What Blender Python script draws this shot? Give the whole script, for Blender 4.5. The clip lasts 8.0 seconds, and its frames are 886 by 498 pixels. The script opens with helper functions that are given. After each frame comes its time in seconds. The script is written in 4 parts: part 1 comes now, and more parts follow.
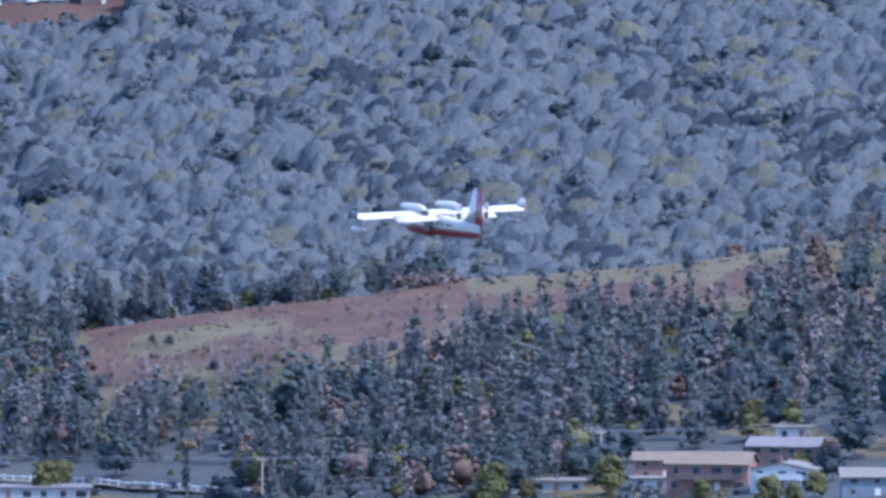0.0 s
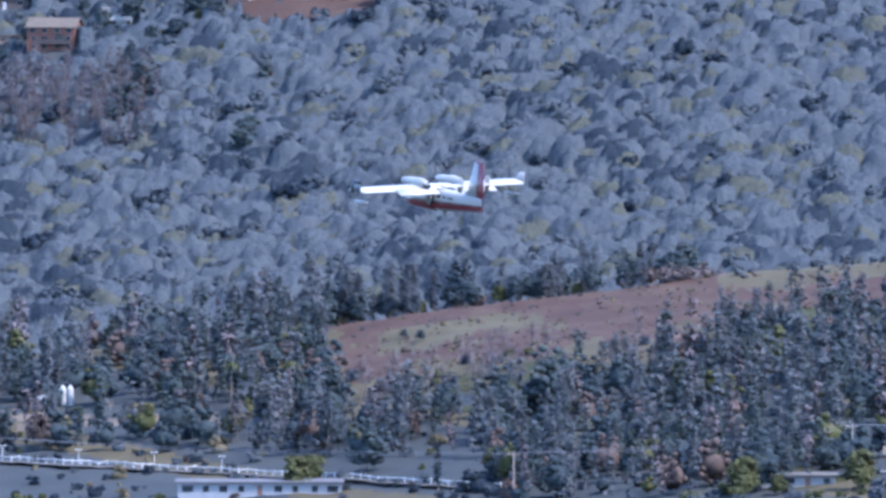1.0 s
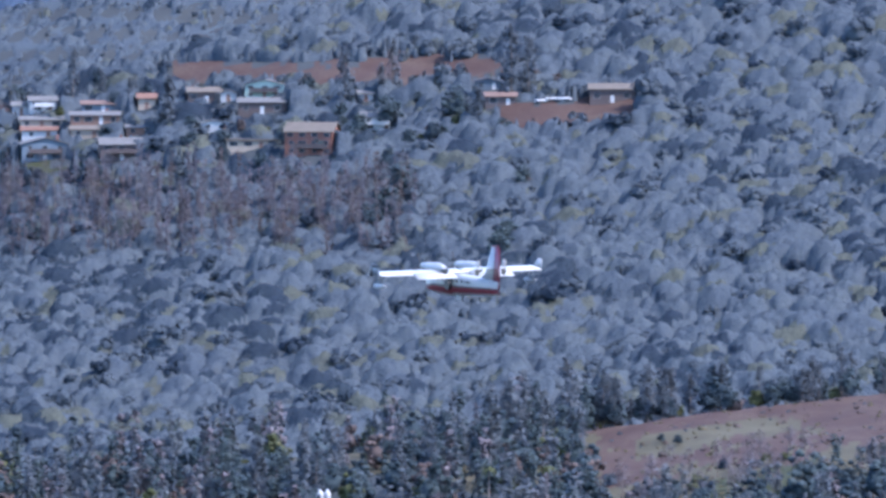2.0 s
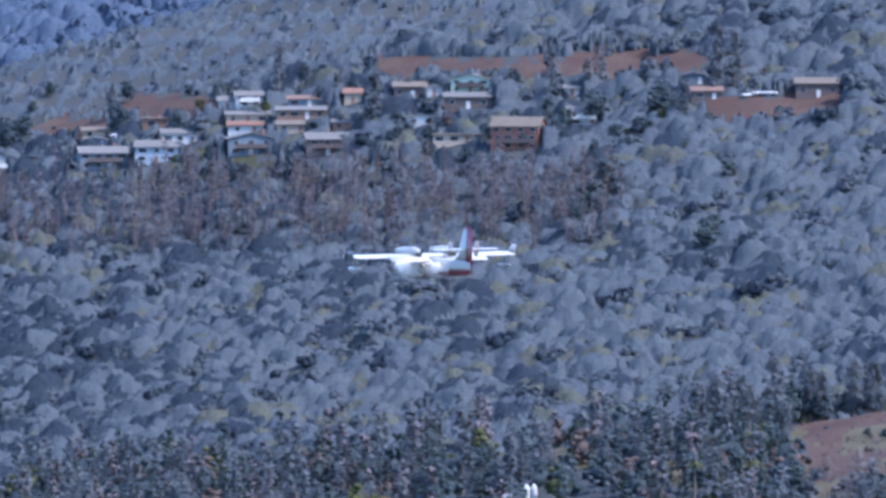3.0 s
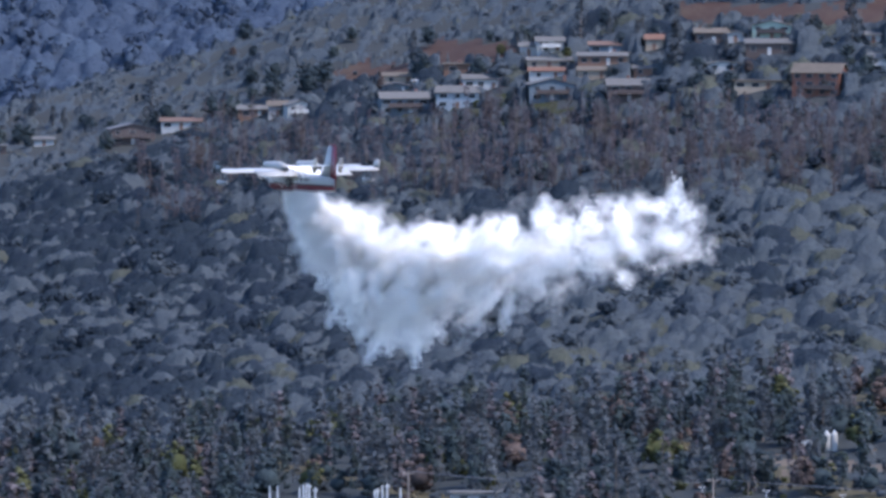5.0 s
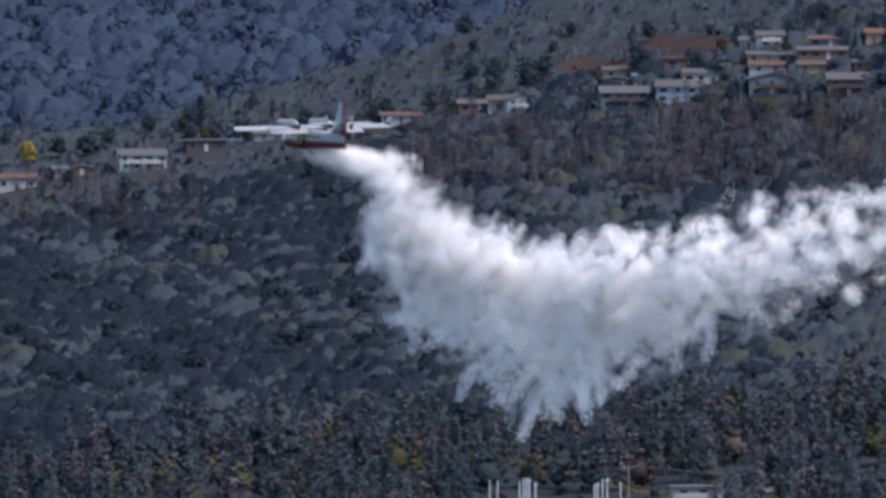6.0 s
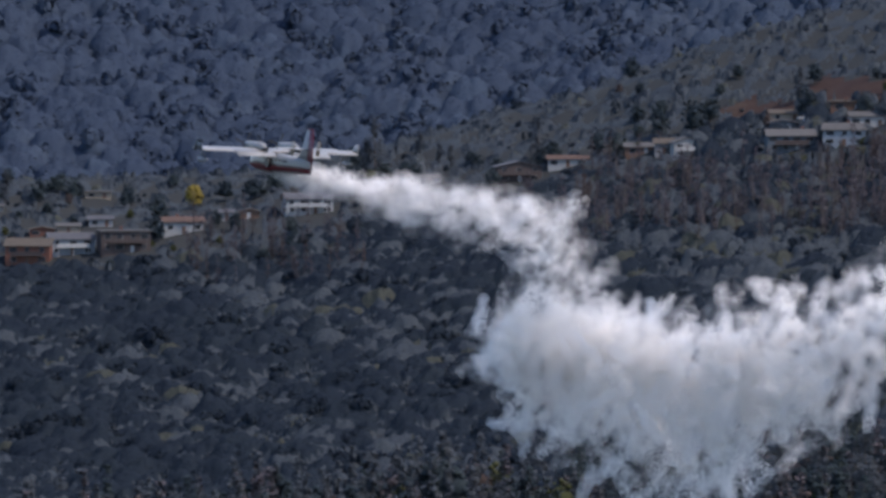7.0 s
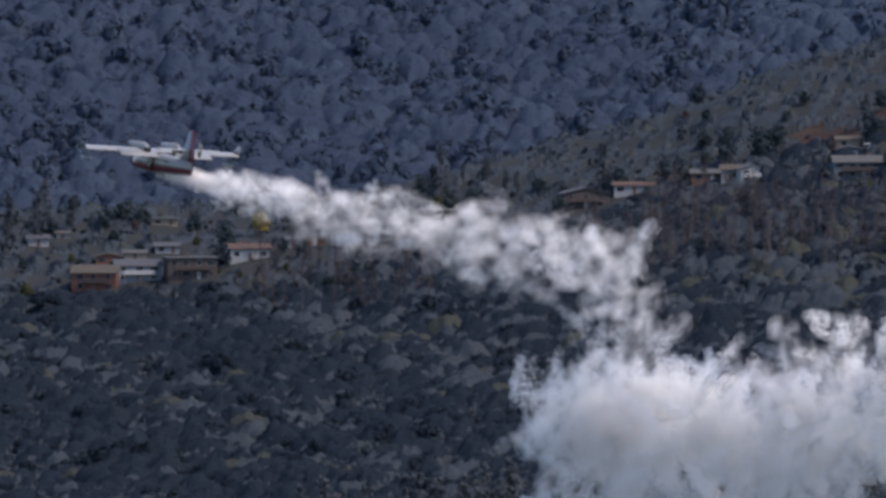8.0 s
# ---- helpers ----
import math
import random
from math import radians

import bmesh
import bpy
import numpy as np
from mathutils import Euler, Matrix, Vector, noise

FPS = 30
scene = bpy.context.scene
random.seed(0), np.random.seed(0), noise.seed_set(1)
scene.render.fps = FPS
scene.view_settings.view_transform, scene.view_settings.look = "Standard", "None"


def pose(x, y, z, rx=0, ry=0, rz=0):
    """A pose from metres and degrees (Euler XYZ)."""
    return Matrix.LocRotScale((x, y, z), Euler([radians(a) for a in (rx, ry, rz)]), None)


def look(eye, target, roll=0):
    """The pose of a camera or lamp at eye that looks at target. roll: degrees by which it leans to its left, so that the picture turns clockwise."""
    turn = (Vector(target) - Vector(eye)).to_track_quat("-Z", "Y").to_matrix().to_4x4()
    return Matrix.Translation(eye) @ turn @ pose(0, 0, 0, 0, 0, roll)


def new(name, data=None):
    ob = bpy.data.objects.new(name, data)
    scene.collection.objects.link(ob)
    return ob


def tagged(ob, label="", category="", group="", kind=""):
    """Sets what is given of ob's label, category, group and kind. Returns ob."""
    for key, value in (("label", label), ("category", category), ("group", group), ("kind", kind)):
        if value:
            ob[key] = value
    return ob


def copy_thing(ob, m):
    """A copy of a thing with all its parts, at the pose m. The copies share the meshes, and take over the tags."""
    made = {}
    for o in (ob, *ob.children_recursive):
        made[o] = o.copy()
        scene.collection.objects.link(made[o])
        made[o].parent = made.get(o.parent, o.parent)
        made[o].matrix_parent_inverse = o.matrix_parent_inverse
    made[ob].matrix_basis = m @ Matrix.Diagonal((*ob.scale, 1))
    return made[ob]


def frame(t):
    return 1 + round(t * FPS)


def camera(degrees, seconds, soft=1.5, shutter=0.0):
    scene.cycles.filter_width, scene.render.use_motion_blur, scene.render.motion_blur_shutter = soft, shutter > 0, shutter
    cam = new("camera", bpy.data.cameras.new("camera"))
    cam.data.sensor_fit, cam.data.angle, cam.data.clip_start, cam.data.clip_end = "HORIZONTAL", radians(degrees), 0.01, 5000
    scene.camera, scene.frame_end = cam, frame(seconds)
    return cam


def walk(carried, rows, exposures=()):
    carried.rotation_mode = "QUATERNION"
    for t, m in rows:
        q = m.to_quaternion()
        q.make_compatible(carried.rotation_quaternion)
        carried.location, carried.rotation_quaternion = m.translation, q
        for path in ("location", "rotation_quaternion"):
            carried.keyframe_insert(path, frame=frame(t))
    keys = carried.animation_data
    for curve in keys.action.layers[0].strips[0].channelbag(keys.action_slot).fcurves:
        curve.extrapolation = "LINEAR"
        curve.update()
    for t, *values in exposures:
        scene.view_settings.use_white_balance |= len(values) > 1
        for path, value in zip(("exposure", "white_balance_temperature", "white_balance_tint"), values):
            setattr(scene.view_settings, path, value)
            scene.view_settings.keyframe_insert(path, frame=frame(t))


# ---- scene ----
# Directions are given as U, V: steps of 1/F radian to the right of and below the line AZ = 0, dip DIP.
F = 26000.0
DIP = 2.0
H = 150.0
cam = camera(math.degrees(2 * math.atan(784 / F)), 8.0, soft=3.3)
# seconds, U, V, roll
PAN = [
    (0.0, 1439.4, 151.7, 0.135), (0.5, 1187.3, 157.3, 0.124), (1.0, 994.4, 161.7, 0.047), (1.2, 925.9, 141.3, 0),
    (1.5, 795.2, 74.3, -0.055), (1.8, 643.8, 10.7, -0.0), (2.0, 538.4, -23.0, 0.045), (2.2, 455.3, -40.5, 0.04),
    (3.3, 70.4, -2.6, -0.07), (3.5, -0.0, 0.0, -0.077), (4.0, -148.4, 6.7, -0.014), (4.2, -172.3, 25.5, -0.01),
    (5.3, -461.4, 103.0, 0.1), (5.5, -534.5, 115.1, 0.109), (6.0, -748.9, 93.4, 0.017), (6.2, -839.4, 70.9, 0.03),
    (6.5, -940.6, 55.7, 0.038), (7.0, -1044.1, 16.3, -0.045), (7.5, -1078.3, 5.7, -0.037), (8.0, -1161.7, -30.7, -0.095),
]


def ray(u, v):
    """The direction to U, V, with a horizontal length of one."""
    a, e = u / F, -(radians(DIP) + v / F)
    return Vector((math.sin(a), math.cos(a), math.tan(e)))


def far_point(u, v, r):
    """The place seen towards U, V at the horizontal distance r."""
    return Vector((0, 0, H)) + ray(u, v) * r


walk(cam, [(t, look((0, 0, H), Vector((0, 0, H)) + ray(u, v), roll)) for t, u, v, roll in PAN],
     [(0, 2.4, 5080, 17), (4.2, 2.05, 5080, 17), (5.3, 1.4, 5500, 15), (6.5, 0.8, 5850, 15), (8.0, 0.58, 5950, 16)])

# ---- daylight ----
SUN_AZ, SUN_EL = 118.0, 52.0
world = bpy.data.worlds.new("sky")
scene.world = world
world.use_nodes = True
nt = world.node_tree
sky = nt.nodes.new("ShaderNodeTexSky")
sky.sky_type, sky.sun_disc = "NISHITA", False
sky.sun_elevation, sky.sun_rotation = radians(SUN_EL), radians(SUN_AZ)
nt.links.new(sky.outputs[0], nt.nodes["Background"].inputs[0])
nt.nodes["Background"].inputs[1].default_value = 0.15
sun_data = bpy.data.lights.new("sun", "SUN")
sun_data.energy, sun_data.angle, sun_data.color = 2.5, radians(0.5), (1.0, 0.85, 0.68)
sun = new("sun", sun_data)
sun.matrix_world = look((0, 0, 0), (-math.sin(radians(SUN_AZ)) * math.cos(radians(SUN_EL)),
                                   -math.cos(radians(SUN_AZ)) * math.cos(radians(SUN_EL)), -math.sin(radians(SUN_EL))))
sun.location = (0, 0, 600)


# ---- materials ----
def material(name, ramp, scale=0.2, rough=0.85, metal=0.0, fine=2.0, mix=0.35, bump=0.0, island=0.0, obj=0.0, translucent=0.0):
    """A surface whose colour wanders between the colours of ramp, at a large and a fine scale (per metre)."""
    m = bpy.data.materials.new(name)
    m.use_nodes = True
    n, l = m.node_tree.nodes, m.node_tree.links
    b = n["Principled BSDF"]
    b.inputs["Roughness"].default_value, b.inputs["Metallic"].default_value = rough, metal
    b.inputs["Specular IOR Level"].default_value = 0.04 if rough > 0.6 else 0.5
    geo = n.new("ShaderNodeNewGeometry")
    tc = n.new("ShaderNodeTexCoord")
    src = tc.outputs["Object"]
    n1, n2 = n.new("ShaderNodeTexNoise"), n.new("ShaderNodeTexNoise")
    n1.inputs["Scale"].default_value, n2.inputs["Scale"].default_value = scale, fine
    n1.inputs["Detail"].default_value, n2.inputs["Detail"].default_value = 3, 4
    l.new(src, n1.inputs["Vector"]), l.new(src, n2.inputs["Vector"])

    def add(a, k, c, off):
        s = n.new("ShaderNodeMath")
        s.operation = "MULTIPLY_ADD"
        l.new(a, s.inputs[0])
        s.inputs[1].default_value = k
        if c is None:
            s.inputs[2].default_value = off
        else:
            l.new(c, s.inputs[2])
        return s.outputs[0]

    val = add(n1.outputs["Fac"], 1.9 * (1 - mix), None, 0.5 - 0.95 * (1 - mix) - 0.95 * mix - 0.5 * island - 0.5 * obj)
    val = add(n2.outputs["Fac"], 1.9 * mix, val, 0)
    if island:
        val = add(geo.outputs["Random Per Island"], island, val, 0)
    if obj:
        oi = n.new("ShaderNodeObjectInfo")
        val = add(oi.outputs["Random"], obj, val, 0)
    cr = n.new("ShaderNodeValToRGB")
    el = cr.color_ramp.elements
    while len(el) < len(ramp):
        el.new(0.5)
    for i, c in enumerate(ramp):
        el[i].position = i / max(1, len(ramp) - 1)
        el[i].color = (*c, 1)
    l.new(val, cr.inputs[0])
    l.new(cr.outputs[0], b.inputs["Base Color"])
    if bump:
        bp = n.new("ShaderNodeBump")
        bp.inputs["Strength"].default_value, bp.inputs["Distance"].default_value = 0.6, bump
        l.new(n2.outputs["Fac"], bp.inputs["Height"])
        l.new(bp.outputs[0], b.inputs["Normal"])
    if translucent:
        tr, mx = n.new("ShaderNodeBsdfTranslucent"), n.new("ShaderNodeMixShader")
        l.new(cr.outputs[0], tr.inputs[0])
        mx.inputs[0].default_value = translucent
        l.new(b.outputs[0], mx.inputs[1]), l.new(tr.outputs[0], mx.inputs[2])
        l.new(mx.outputs[0], n["Material Output"].inputs[0])
    return m


# shrub, far, pine and oak leaf colours hold a blue tint of haze
SHRUB = material("hazed_shrub_leaves", [(0.034, 0.043, 0.055), (0.045, 0.054, 0.065), (0.055, 0.064, 0.071), (0.071, 0.079, 0.074)], 0.09, rough=0.9, fine=1.5, mix=0.55, bump=0.8, translucent=0.2)
# darker shrub tone; massed on the left it stands in for cloud shade
DARK_SHADE_SHRUB = material("dark_shaded_shrub_leaves", [(0.013, 0.020, 0.029), (0.017, 0.023, 0.033), (0.021, 0.028, 0.036), (0.027, 0.032, 0.033)], 0.07, rough=0.9, fine=1.5, mix=0.55, bump=0.8, translucent=0.2)
FARLEAF = material("hazed_far_leaves", [(0.042, 0.057, 0.085), (0.045, 0.061, 0.089), (0.049, 0.064, 0.091), (0.055, 0.070, 0.091)], 0.02, rough=0.9, fine=0.8, mix=0.5, bump=0.5, translucent=0.2)
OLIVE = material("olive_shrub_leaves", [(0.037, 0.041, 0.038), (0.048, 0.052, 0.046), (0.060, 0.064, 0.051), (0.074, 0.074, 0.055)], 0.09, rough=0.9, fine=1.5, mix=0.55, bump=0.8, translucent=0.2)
# far leaves again, darkened for shade and tinted with haze
FARSHADE = material("shaded_far_leaves", [(0.034, 0.046, 0.071), (0.039, 0.052, 0.078), (0.045, 0.059, 0.083)], 0.03, rough=0.9, fine=0.8, mix=0.5, bump=0.5, translucent=0.2)
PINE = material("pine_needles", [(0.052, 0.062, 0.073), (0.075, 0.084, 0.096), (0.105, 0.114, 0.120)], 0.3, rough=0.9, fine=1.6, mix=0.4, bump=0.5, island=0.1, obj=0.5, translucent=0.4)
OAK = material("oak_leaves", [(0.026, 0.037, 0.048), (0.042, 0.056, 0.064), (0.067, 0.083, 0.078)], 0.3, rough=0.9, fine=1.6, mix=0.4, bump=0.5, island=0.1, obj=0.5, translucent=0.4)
SPRING = material("fresh_leaves", [(0.032, 0.036, 0.018), (0.060, 0.065, 0.029), (0.092, 0.090, 0.047)], 0.4, fine=1.5, island=0.4, obj=0.4, translucent=0.3)
GOLD = material("yellow_leaves", [(0.131, 0.098, 0.025), (0.246, 0.189, 0.042), (0.312, 0.262, 0.076)], 0.4, fine=1.5, island=0.4, translucent=0.3)
RUST = material("dry_leaves", [(0.044, 0.037, 0.036), (0.069, 0.053, 0.048), (0.097, 0.076, 0.065)], 0.4, fine=1.5, island=0.4, obj=0.4, translucent=0.2)
TWIG = material("bare_twigs", [(0.049, 0.043, 0.049), (0.074, 0.064, 0.069), (0.100, 0.087, 0.089)], 0.4, fine=2, island=0.4, obj=0.4)
STRAW = material("straw", [(0.049, 0.041, 0.027), (0.074, 0.064, 0.040), (0.098, 0.085, 0.055)], 0.2, fine=2, island=0.4)
BARK = material("bark", [(0.06, 0.05, 0.045), (0.12, 0.10, 0.085), (0.18, 0.16, 0.14)], 0.8, fine=5, bump=0.03)


# ---- the lie of the land ----
rng = np.random.default_rng(7)


def ridge_v(u):
    """V of the near ridge, where the field meets the gully."""
    return np.interp(u, [-2600, -2000, -1300, -800, -200, 300, 795, 1005, 1215, 1485, 1872, 2105, 2300, 3000],
                     [580, 545, 485, 445, 395, 350, 306, 266, 241, 206, 176, 143, 118, 60])


def crest_v(u):
    """V of the crest of the inhabited hill."""
    return np.interp(u, [-2600, -1946, -1600, -1305, -1125, -988, -788, -584, -384, -234, 100, 700, 2200, 3000],
                     [-60, -88, -104, -132, -172, -212, -264, -334, -389, -436, -530, -680, -950, -1050])


def bumps(u, r):
    x, y = u * 0.13, r
    return (5 * np.sin(x / 31 + y / 47) + 4 * np.sin(x / 13 - y / 29 + 1) + 3 * np.sin(x / 7.3 + y / 11 + 2)
            + 2 * np.sin(x / 3.1 - y / 5.3) + 1.2 * np.sin(x / 1.7 + y / 2.9))


def land_v(u, r):
    """V of the ground at U and the horizontal distance r (arrays)."""
    u, r = np.broadcast_arrays(np.asarray(u, float), np.asarray(r, float))
    a, b = ridge_v(u), crest_v(u)
    rs = [1400, 2300, 2700, 3050, 3085, 3250, 3560, 4130, 4180, 4330, 4560, 4930, 4985]
    far = np.minimum(b + 60, -60)
    base = a + 55
    vs = [a * 0 + 1900, a + 640, a + 400, a, a + 3, a + 75, base, b, b + 8, b + 110, far + 60, a * 0 - 560, a * 0 - 620]
    out = np.array(vs[0], float)
    for i in range(len(rs) - 1):
        k = np.clip((r - rs[i]) / (rs[i + 1] - rs[i]), 0, 1)
        out = np.where(r >= rs[i], vs[i] + (vs[i + 1] - vs[i]) * k, out)
    amp = np.clip((r - 1400) / 1000, 0, 1) * np.where(r > 3200, 1.0, 0.55)
    return out + bumps(u, r) * amp


def land_z(u, r):
    v = land_v(u, r)
    z = H - r * np.tan(radians(DIP) + v / F)
    near = H - 1.7 - 0.18 * r
    k = np.clip((r - 1000) / 500, 0, 1)
    return np.where(r < 1500, near * (1 - k) + z * k, z)


def spot(u, r, lift=0.0):
    """The place on the ground at U and r."""
    return Vector((r * math.sin(u / F), r * math.cos(u / F), float(land_z(u, r)) + lift))


R_NEAR, R_HILL, R_FAR = np.linspace(2500, 3082, 240), np.linspace(3560, 4135, 300), np.linspace(4570, 4970, 200)


def rail_v(u):
    """V of the guard rail along the near road."""
    return np.interp(u, [60, 210, 804, 1060, 1200], [524, 530, 562, 577, 584])


def reach(u, v, rr):
    """How far off the ground shows at U, V, within the distances rr."""
    vs = land_v(np.full(len(rr), float(u)), rr)
    i = int(np.argmax(vs <= v))
    return float(rr[i]) if vs[i] <= v else float(rr[-1])


# ---- mesh helpers ----
def tri_mesh(name, verts, faces, mats, slots=None, smooth=False):
    me = bpy.data.meshes.new(name)
    faces = np.asarray(faces, np.int32)
    k = faces.shape[1]
    me.vertices.add(len(verts))
    me.vertices.foreach_set("co", np.asarray(verts, np.float32).ravel())
    me.loops.add(faces.size)
    me.loops.foreach_set("vertex_index", faces.ravel())
    me.polygons.add(len(faces))
    me.polygons.foreach_set("loop_start", np.arange(0, faces.size, k, dtype=np.int32))
    me.polygons.foreach_set("loop_total", np.full(len(faces), k, np.int32))
    if slots is not None:
        me.polygons.foreach_set("material_index", np.asarray(slots, np.int32))
    me.polygons.foreach_set("use_smooth", np.full(len(faces), smooth))
    for m in mats:
        me.materials.append(m)
    me.update(calc_edges=True)
    return me


def part(name, bm, mat, parent, label=""):
    """Links a bmesh (or a mesh) as one object under a thing."""
    if isinstance(bm, bmesh.types.BMesh):
        me = bpy.data.meshes.new(name)
        bm.to_mesh(me)
        bm.free()
    else:
        me = bm
    if mat is not None and not me.materials:
        for m in (mat if isinstance(mat, (list, tuple)) else [mat]):
            me.materials.append(m)
    ob = new(name, me)
    ob.parent = parent
    return tagged(ob, label)


def box(bm, x0, y0, z0, x1, y1, z1, slot=0):
    """Adds a block to bm; returns bm."""
    v = [bm.verts.new(p) for p in ((x0, y0, z0), (x1, y0, z0), (x1, y1, z0), (x0, y1, z0), (x0, y0, z1), (x1, y0, z1), (x1, y1, z1), (x0, y1, z1))]
    for q in ((3, 2, 1, 0), (4, 5, 6, 7), (0, 1, 5, 4), (1, 2, 6, 5), (2, 3, 7, 6), (3, 0, 4, 7)):
        bm.faces.new([v[i] for i in q]).material_index = slot
    return bm


def block(x0, y0, z0, x1, y1, z1):
    return box(bmesh.new(), x0, y0, z0, x1, y1, z1)


def tube(bm, a, b, ra, rb, n=8, slot=0):
    """A tapered round bar from a to b."""
    a, b = Vector(a), Vector(b)
    q = (b - a).to_track_quat("Z", "Y")
    rings = []
    for c, r in ((a, ra), (b, rb)):
        rings.append([bm.verts.new(c + q @ Vector((r * math.cos(k * math.tau / n), r * math.sin(k * math.tau / n), 0))) for k in range(n)])
    for k in range(n):
        bm.faces.new((rings[0][k], rings[0][(k + 1) % n], rings[1][(k + 1) % n], rings[1][k])).material_index = slot
    bm.faces.new(rings[0][::-1]).material_index = slot
    bm.faces.new(rings[1]).material_index = slot
    return bm


def thing(name, m, label, category, group="", kind=""):
    ob = new(name)
    ob.empty_display_size = 0.5
    ob.matrix_basis = m
    return tagged(ob, label, category, group, kind)


# ---- ground ----
# scrub ground tinted slightly blue, part of the haze in the colours
SOIL = material("scrub_ground", [(0.021, 0.025, 0.029), (0.029, 0.033, 0.035), (0.040, 0.042, 0.040)], 0.06, fine=0.9, bump=0.1)
REDDIRT = material("red_dirt", [(0.028, 0.017, 0.015), (0.043, 0.028, 0.023), (0.067, 0.051, 0.037)], 0.09, fine=0.8, mix=0.5, bump=0.1)
DRYGRASS = material("dry_grass_ground", [(0.034, 0.029, 0.018), (0.052, 0.046, 0.029), (0.071, 0.062, 0.040)], 0.07, fine=1.2, bump=0.1)
GREEN = material("green_grass_ground", [(0.016, 0.019, 0.008), (0.029, 0.031, 0.015), (0.050, 0.048, 0.028)], 0.07, fine=1.2, bump=0.1)
SAND = material("bare_sand", [(0.066, 0.053, 0.041), (0.089, 0.073, 0.057), (0.107, 0.090, 0.072)], 0.1, fine=1.0, bump=0.05)
UPLAND = material("upland_grass", [(0.026, 0.027, 0.028), (0.034, 0.036, 0.035), (0.045, 0.046, 0.042)], 0.05, fine=0.9, bump=0.1)
# far soil blued with distance: haze put into the base colour
FARSOIL = material("hazed_far_soil", [(0.030, 0.041, 0.063), (0.034, 0.046, 0.068), (0.040, 0.051, 0.072)], 0.02, fine=0.3)


def region(u, r):
    """Which surface the ground has: 0 soil, 1 red dirt, 2 dry grass, 3 green grass, 4 sand, 5 far soil."""
    v = land_v(u, r)
    w = 9 * np.sin(u / 41 + r / 9) + 6 * np.sin(u / 17 - r / 5) + np.random.default_rng(3).normal(0, 5, np.shape(u))
    d = v - ridge_v(u) + w
    near = (r > 2500) & (r < 3084)
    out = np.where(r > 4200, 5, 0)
    out = np.where(near, 2, out)
    out = np.where(near & (u > 1000) & (np.sin(u / 130 + r / 31) + np.sin(u / 57 - r / 13) > 0.2), 3, out)
    out = np.where(near & ((d > 150) | (u < 700)) & (np.sin(u / 90 + r / 23) > -0.75), 0, out)
    out = np.where(near & (u < 180) & (np.sin(u / 70 + r / 17) > -0.9), 0, out)
    out = np.where(near & (u + w * 3 > 790) & (u < 1560) & (d < 95) & (d > -20), 1, out)
    out = np.where(near & (u > 880) & (u + w * 4 < 1150) & (d < 60) & (d > 22 + w), 2, out)
    out = np.where(near & (u > 1500) & (d > 26) & (d < 75) & (u < 2120), 1, out)
    out = np.where(near & (u > 1480) & (d <= 26), 2, out)
    out = np.where(near & (u > 200) & (u < 600) & (np.abs(v - 465 + w) < 13), 4, out)
    hill = (r > 3560) & (r < 4140)
    out = np.where((r > 3560) & (r < 4200) & (v < crest_v(u) + 150 + w * 2) & (u < 900), 6, out)
    out = np.where(hill & (u > 60) & (u < 660) & (np.abs(v + 335 + (u - 300) * 0.02 + w) < 24), 1, out)
    out = np.where(hill & (u > 640) & (u < 880) & (np.abs(v + 262 - (u - 760) * -0.1 + w * 0.5) < 26), 1, out)
    out = np.where(hill & (np.hypot((u + 310) / 90, (v + 262 + w) / 22) < 1), 1, out)
    out = np.where(hill & (np.hypot((u + 480) / 70, (v + 232 + w) / 26) < 1), 1, out)
    out = np.where(hill & (u > -460) & (u < 100) & (np.abs(v + 160 + u * 0.05 + w * 2) < 18), 3, out)
    return out


def ground():
    us = np.concatenate([np.linspace(-F * math.pi, -2700, 40), np.arange(-2600, 0, 22), np.arange(0, 900, 10), np.arange(900, 2300, 7), np.arange(2300, 2601, 22), np.linspace(2700, F * math.pi, 40)])
    rs = np.concatenate([[0.05, 2, 40, 120, 300, 600, 900, 1200, 1400, 1700, 2000, 2200, 2350], np.arange(2450, 3100, 5), np.arange(3100, 3560, 20),
                         np.arange(3560, 4190, 7), np.arange(4190, 4560, 26), np.arange(4560, 4990, 18)])
    uu, rr = np.meshgrid(us, rs)
    verts = np.stack([rr * np.sin(uu / F), rr * np.cos(uu / F), land_z(uu, rr)], -1).reshape(-1, 3)
    n, m = len(rs), len(us)
    i = (np.arange(n - 1)[:, None] * m + np.arange(m - 1)).ravel()
    faces = np.stack([i, i + 1, i + m + 1, i + m], 1)
    uc, rc = (uu[:-1, :-1] + uu[1:, 1:]) / 2, (rr[:-1, :-1] + rr[1:, 1:]) / 2
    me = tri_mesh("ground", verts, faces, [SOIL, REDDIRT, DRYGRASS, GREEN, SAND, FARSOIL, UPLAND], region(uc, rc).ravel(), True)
    tagged(new("ground", me), "hilly ground of dry grass, reddish dirt and scrub soil", "ground", kind="structure")


ground()


# ---- plants ----
ICO_V, ICO_F = [], []


def ico():
    bm = bmesh.new()
    bmesh.ops.create_icosphere(bm, subdivisions=1, radius=1)
    ICO_V.extend(tuple(v.co) for v in bm.verts)
    ICO_F.extend(tuple(v.index for v in f.verts) for f in bm.faces)
    bm.free()


ico()
ICO_V, ICO_F = np.array(ICO_V), np.array(ICO_F)


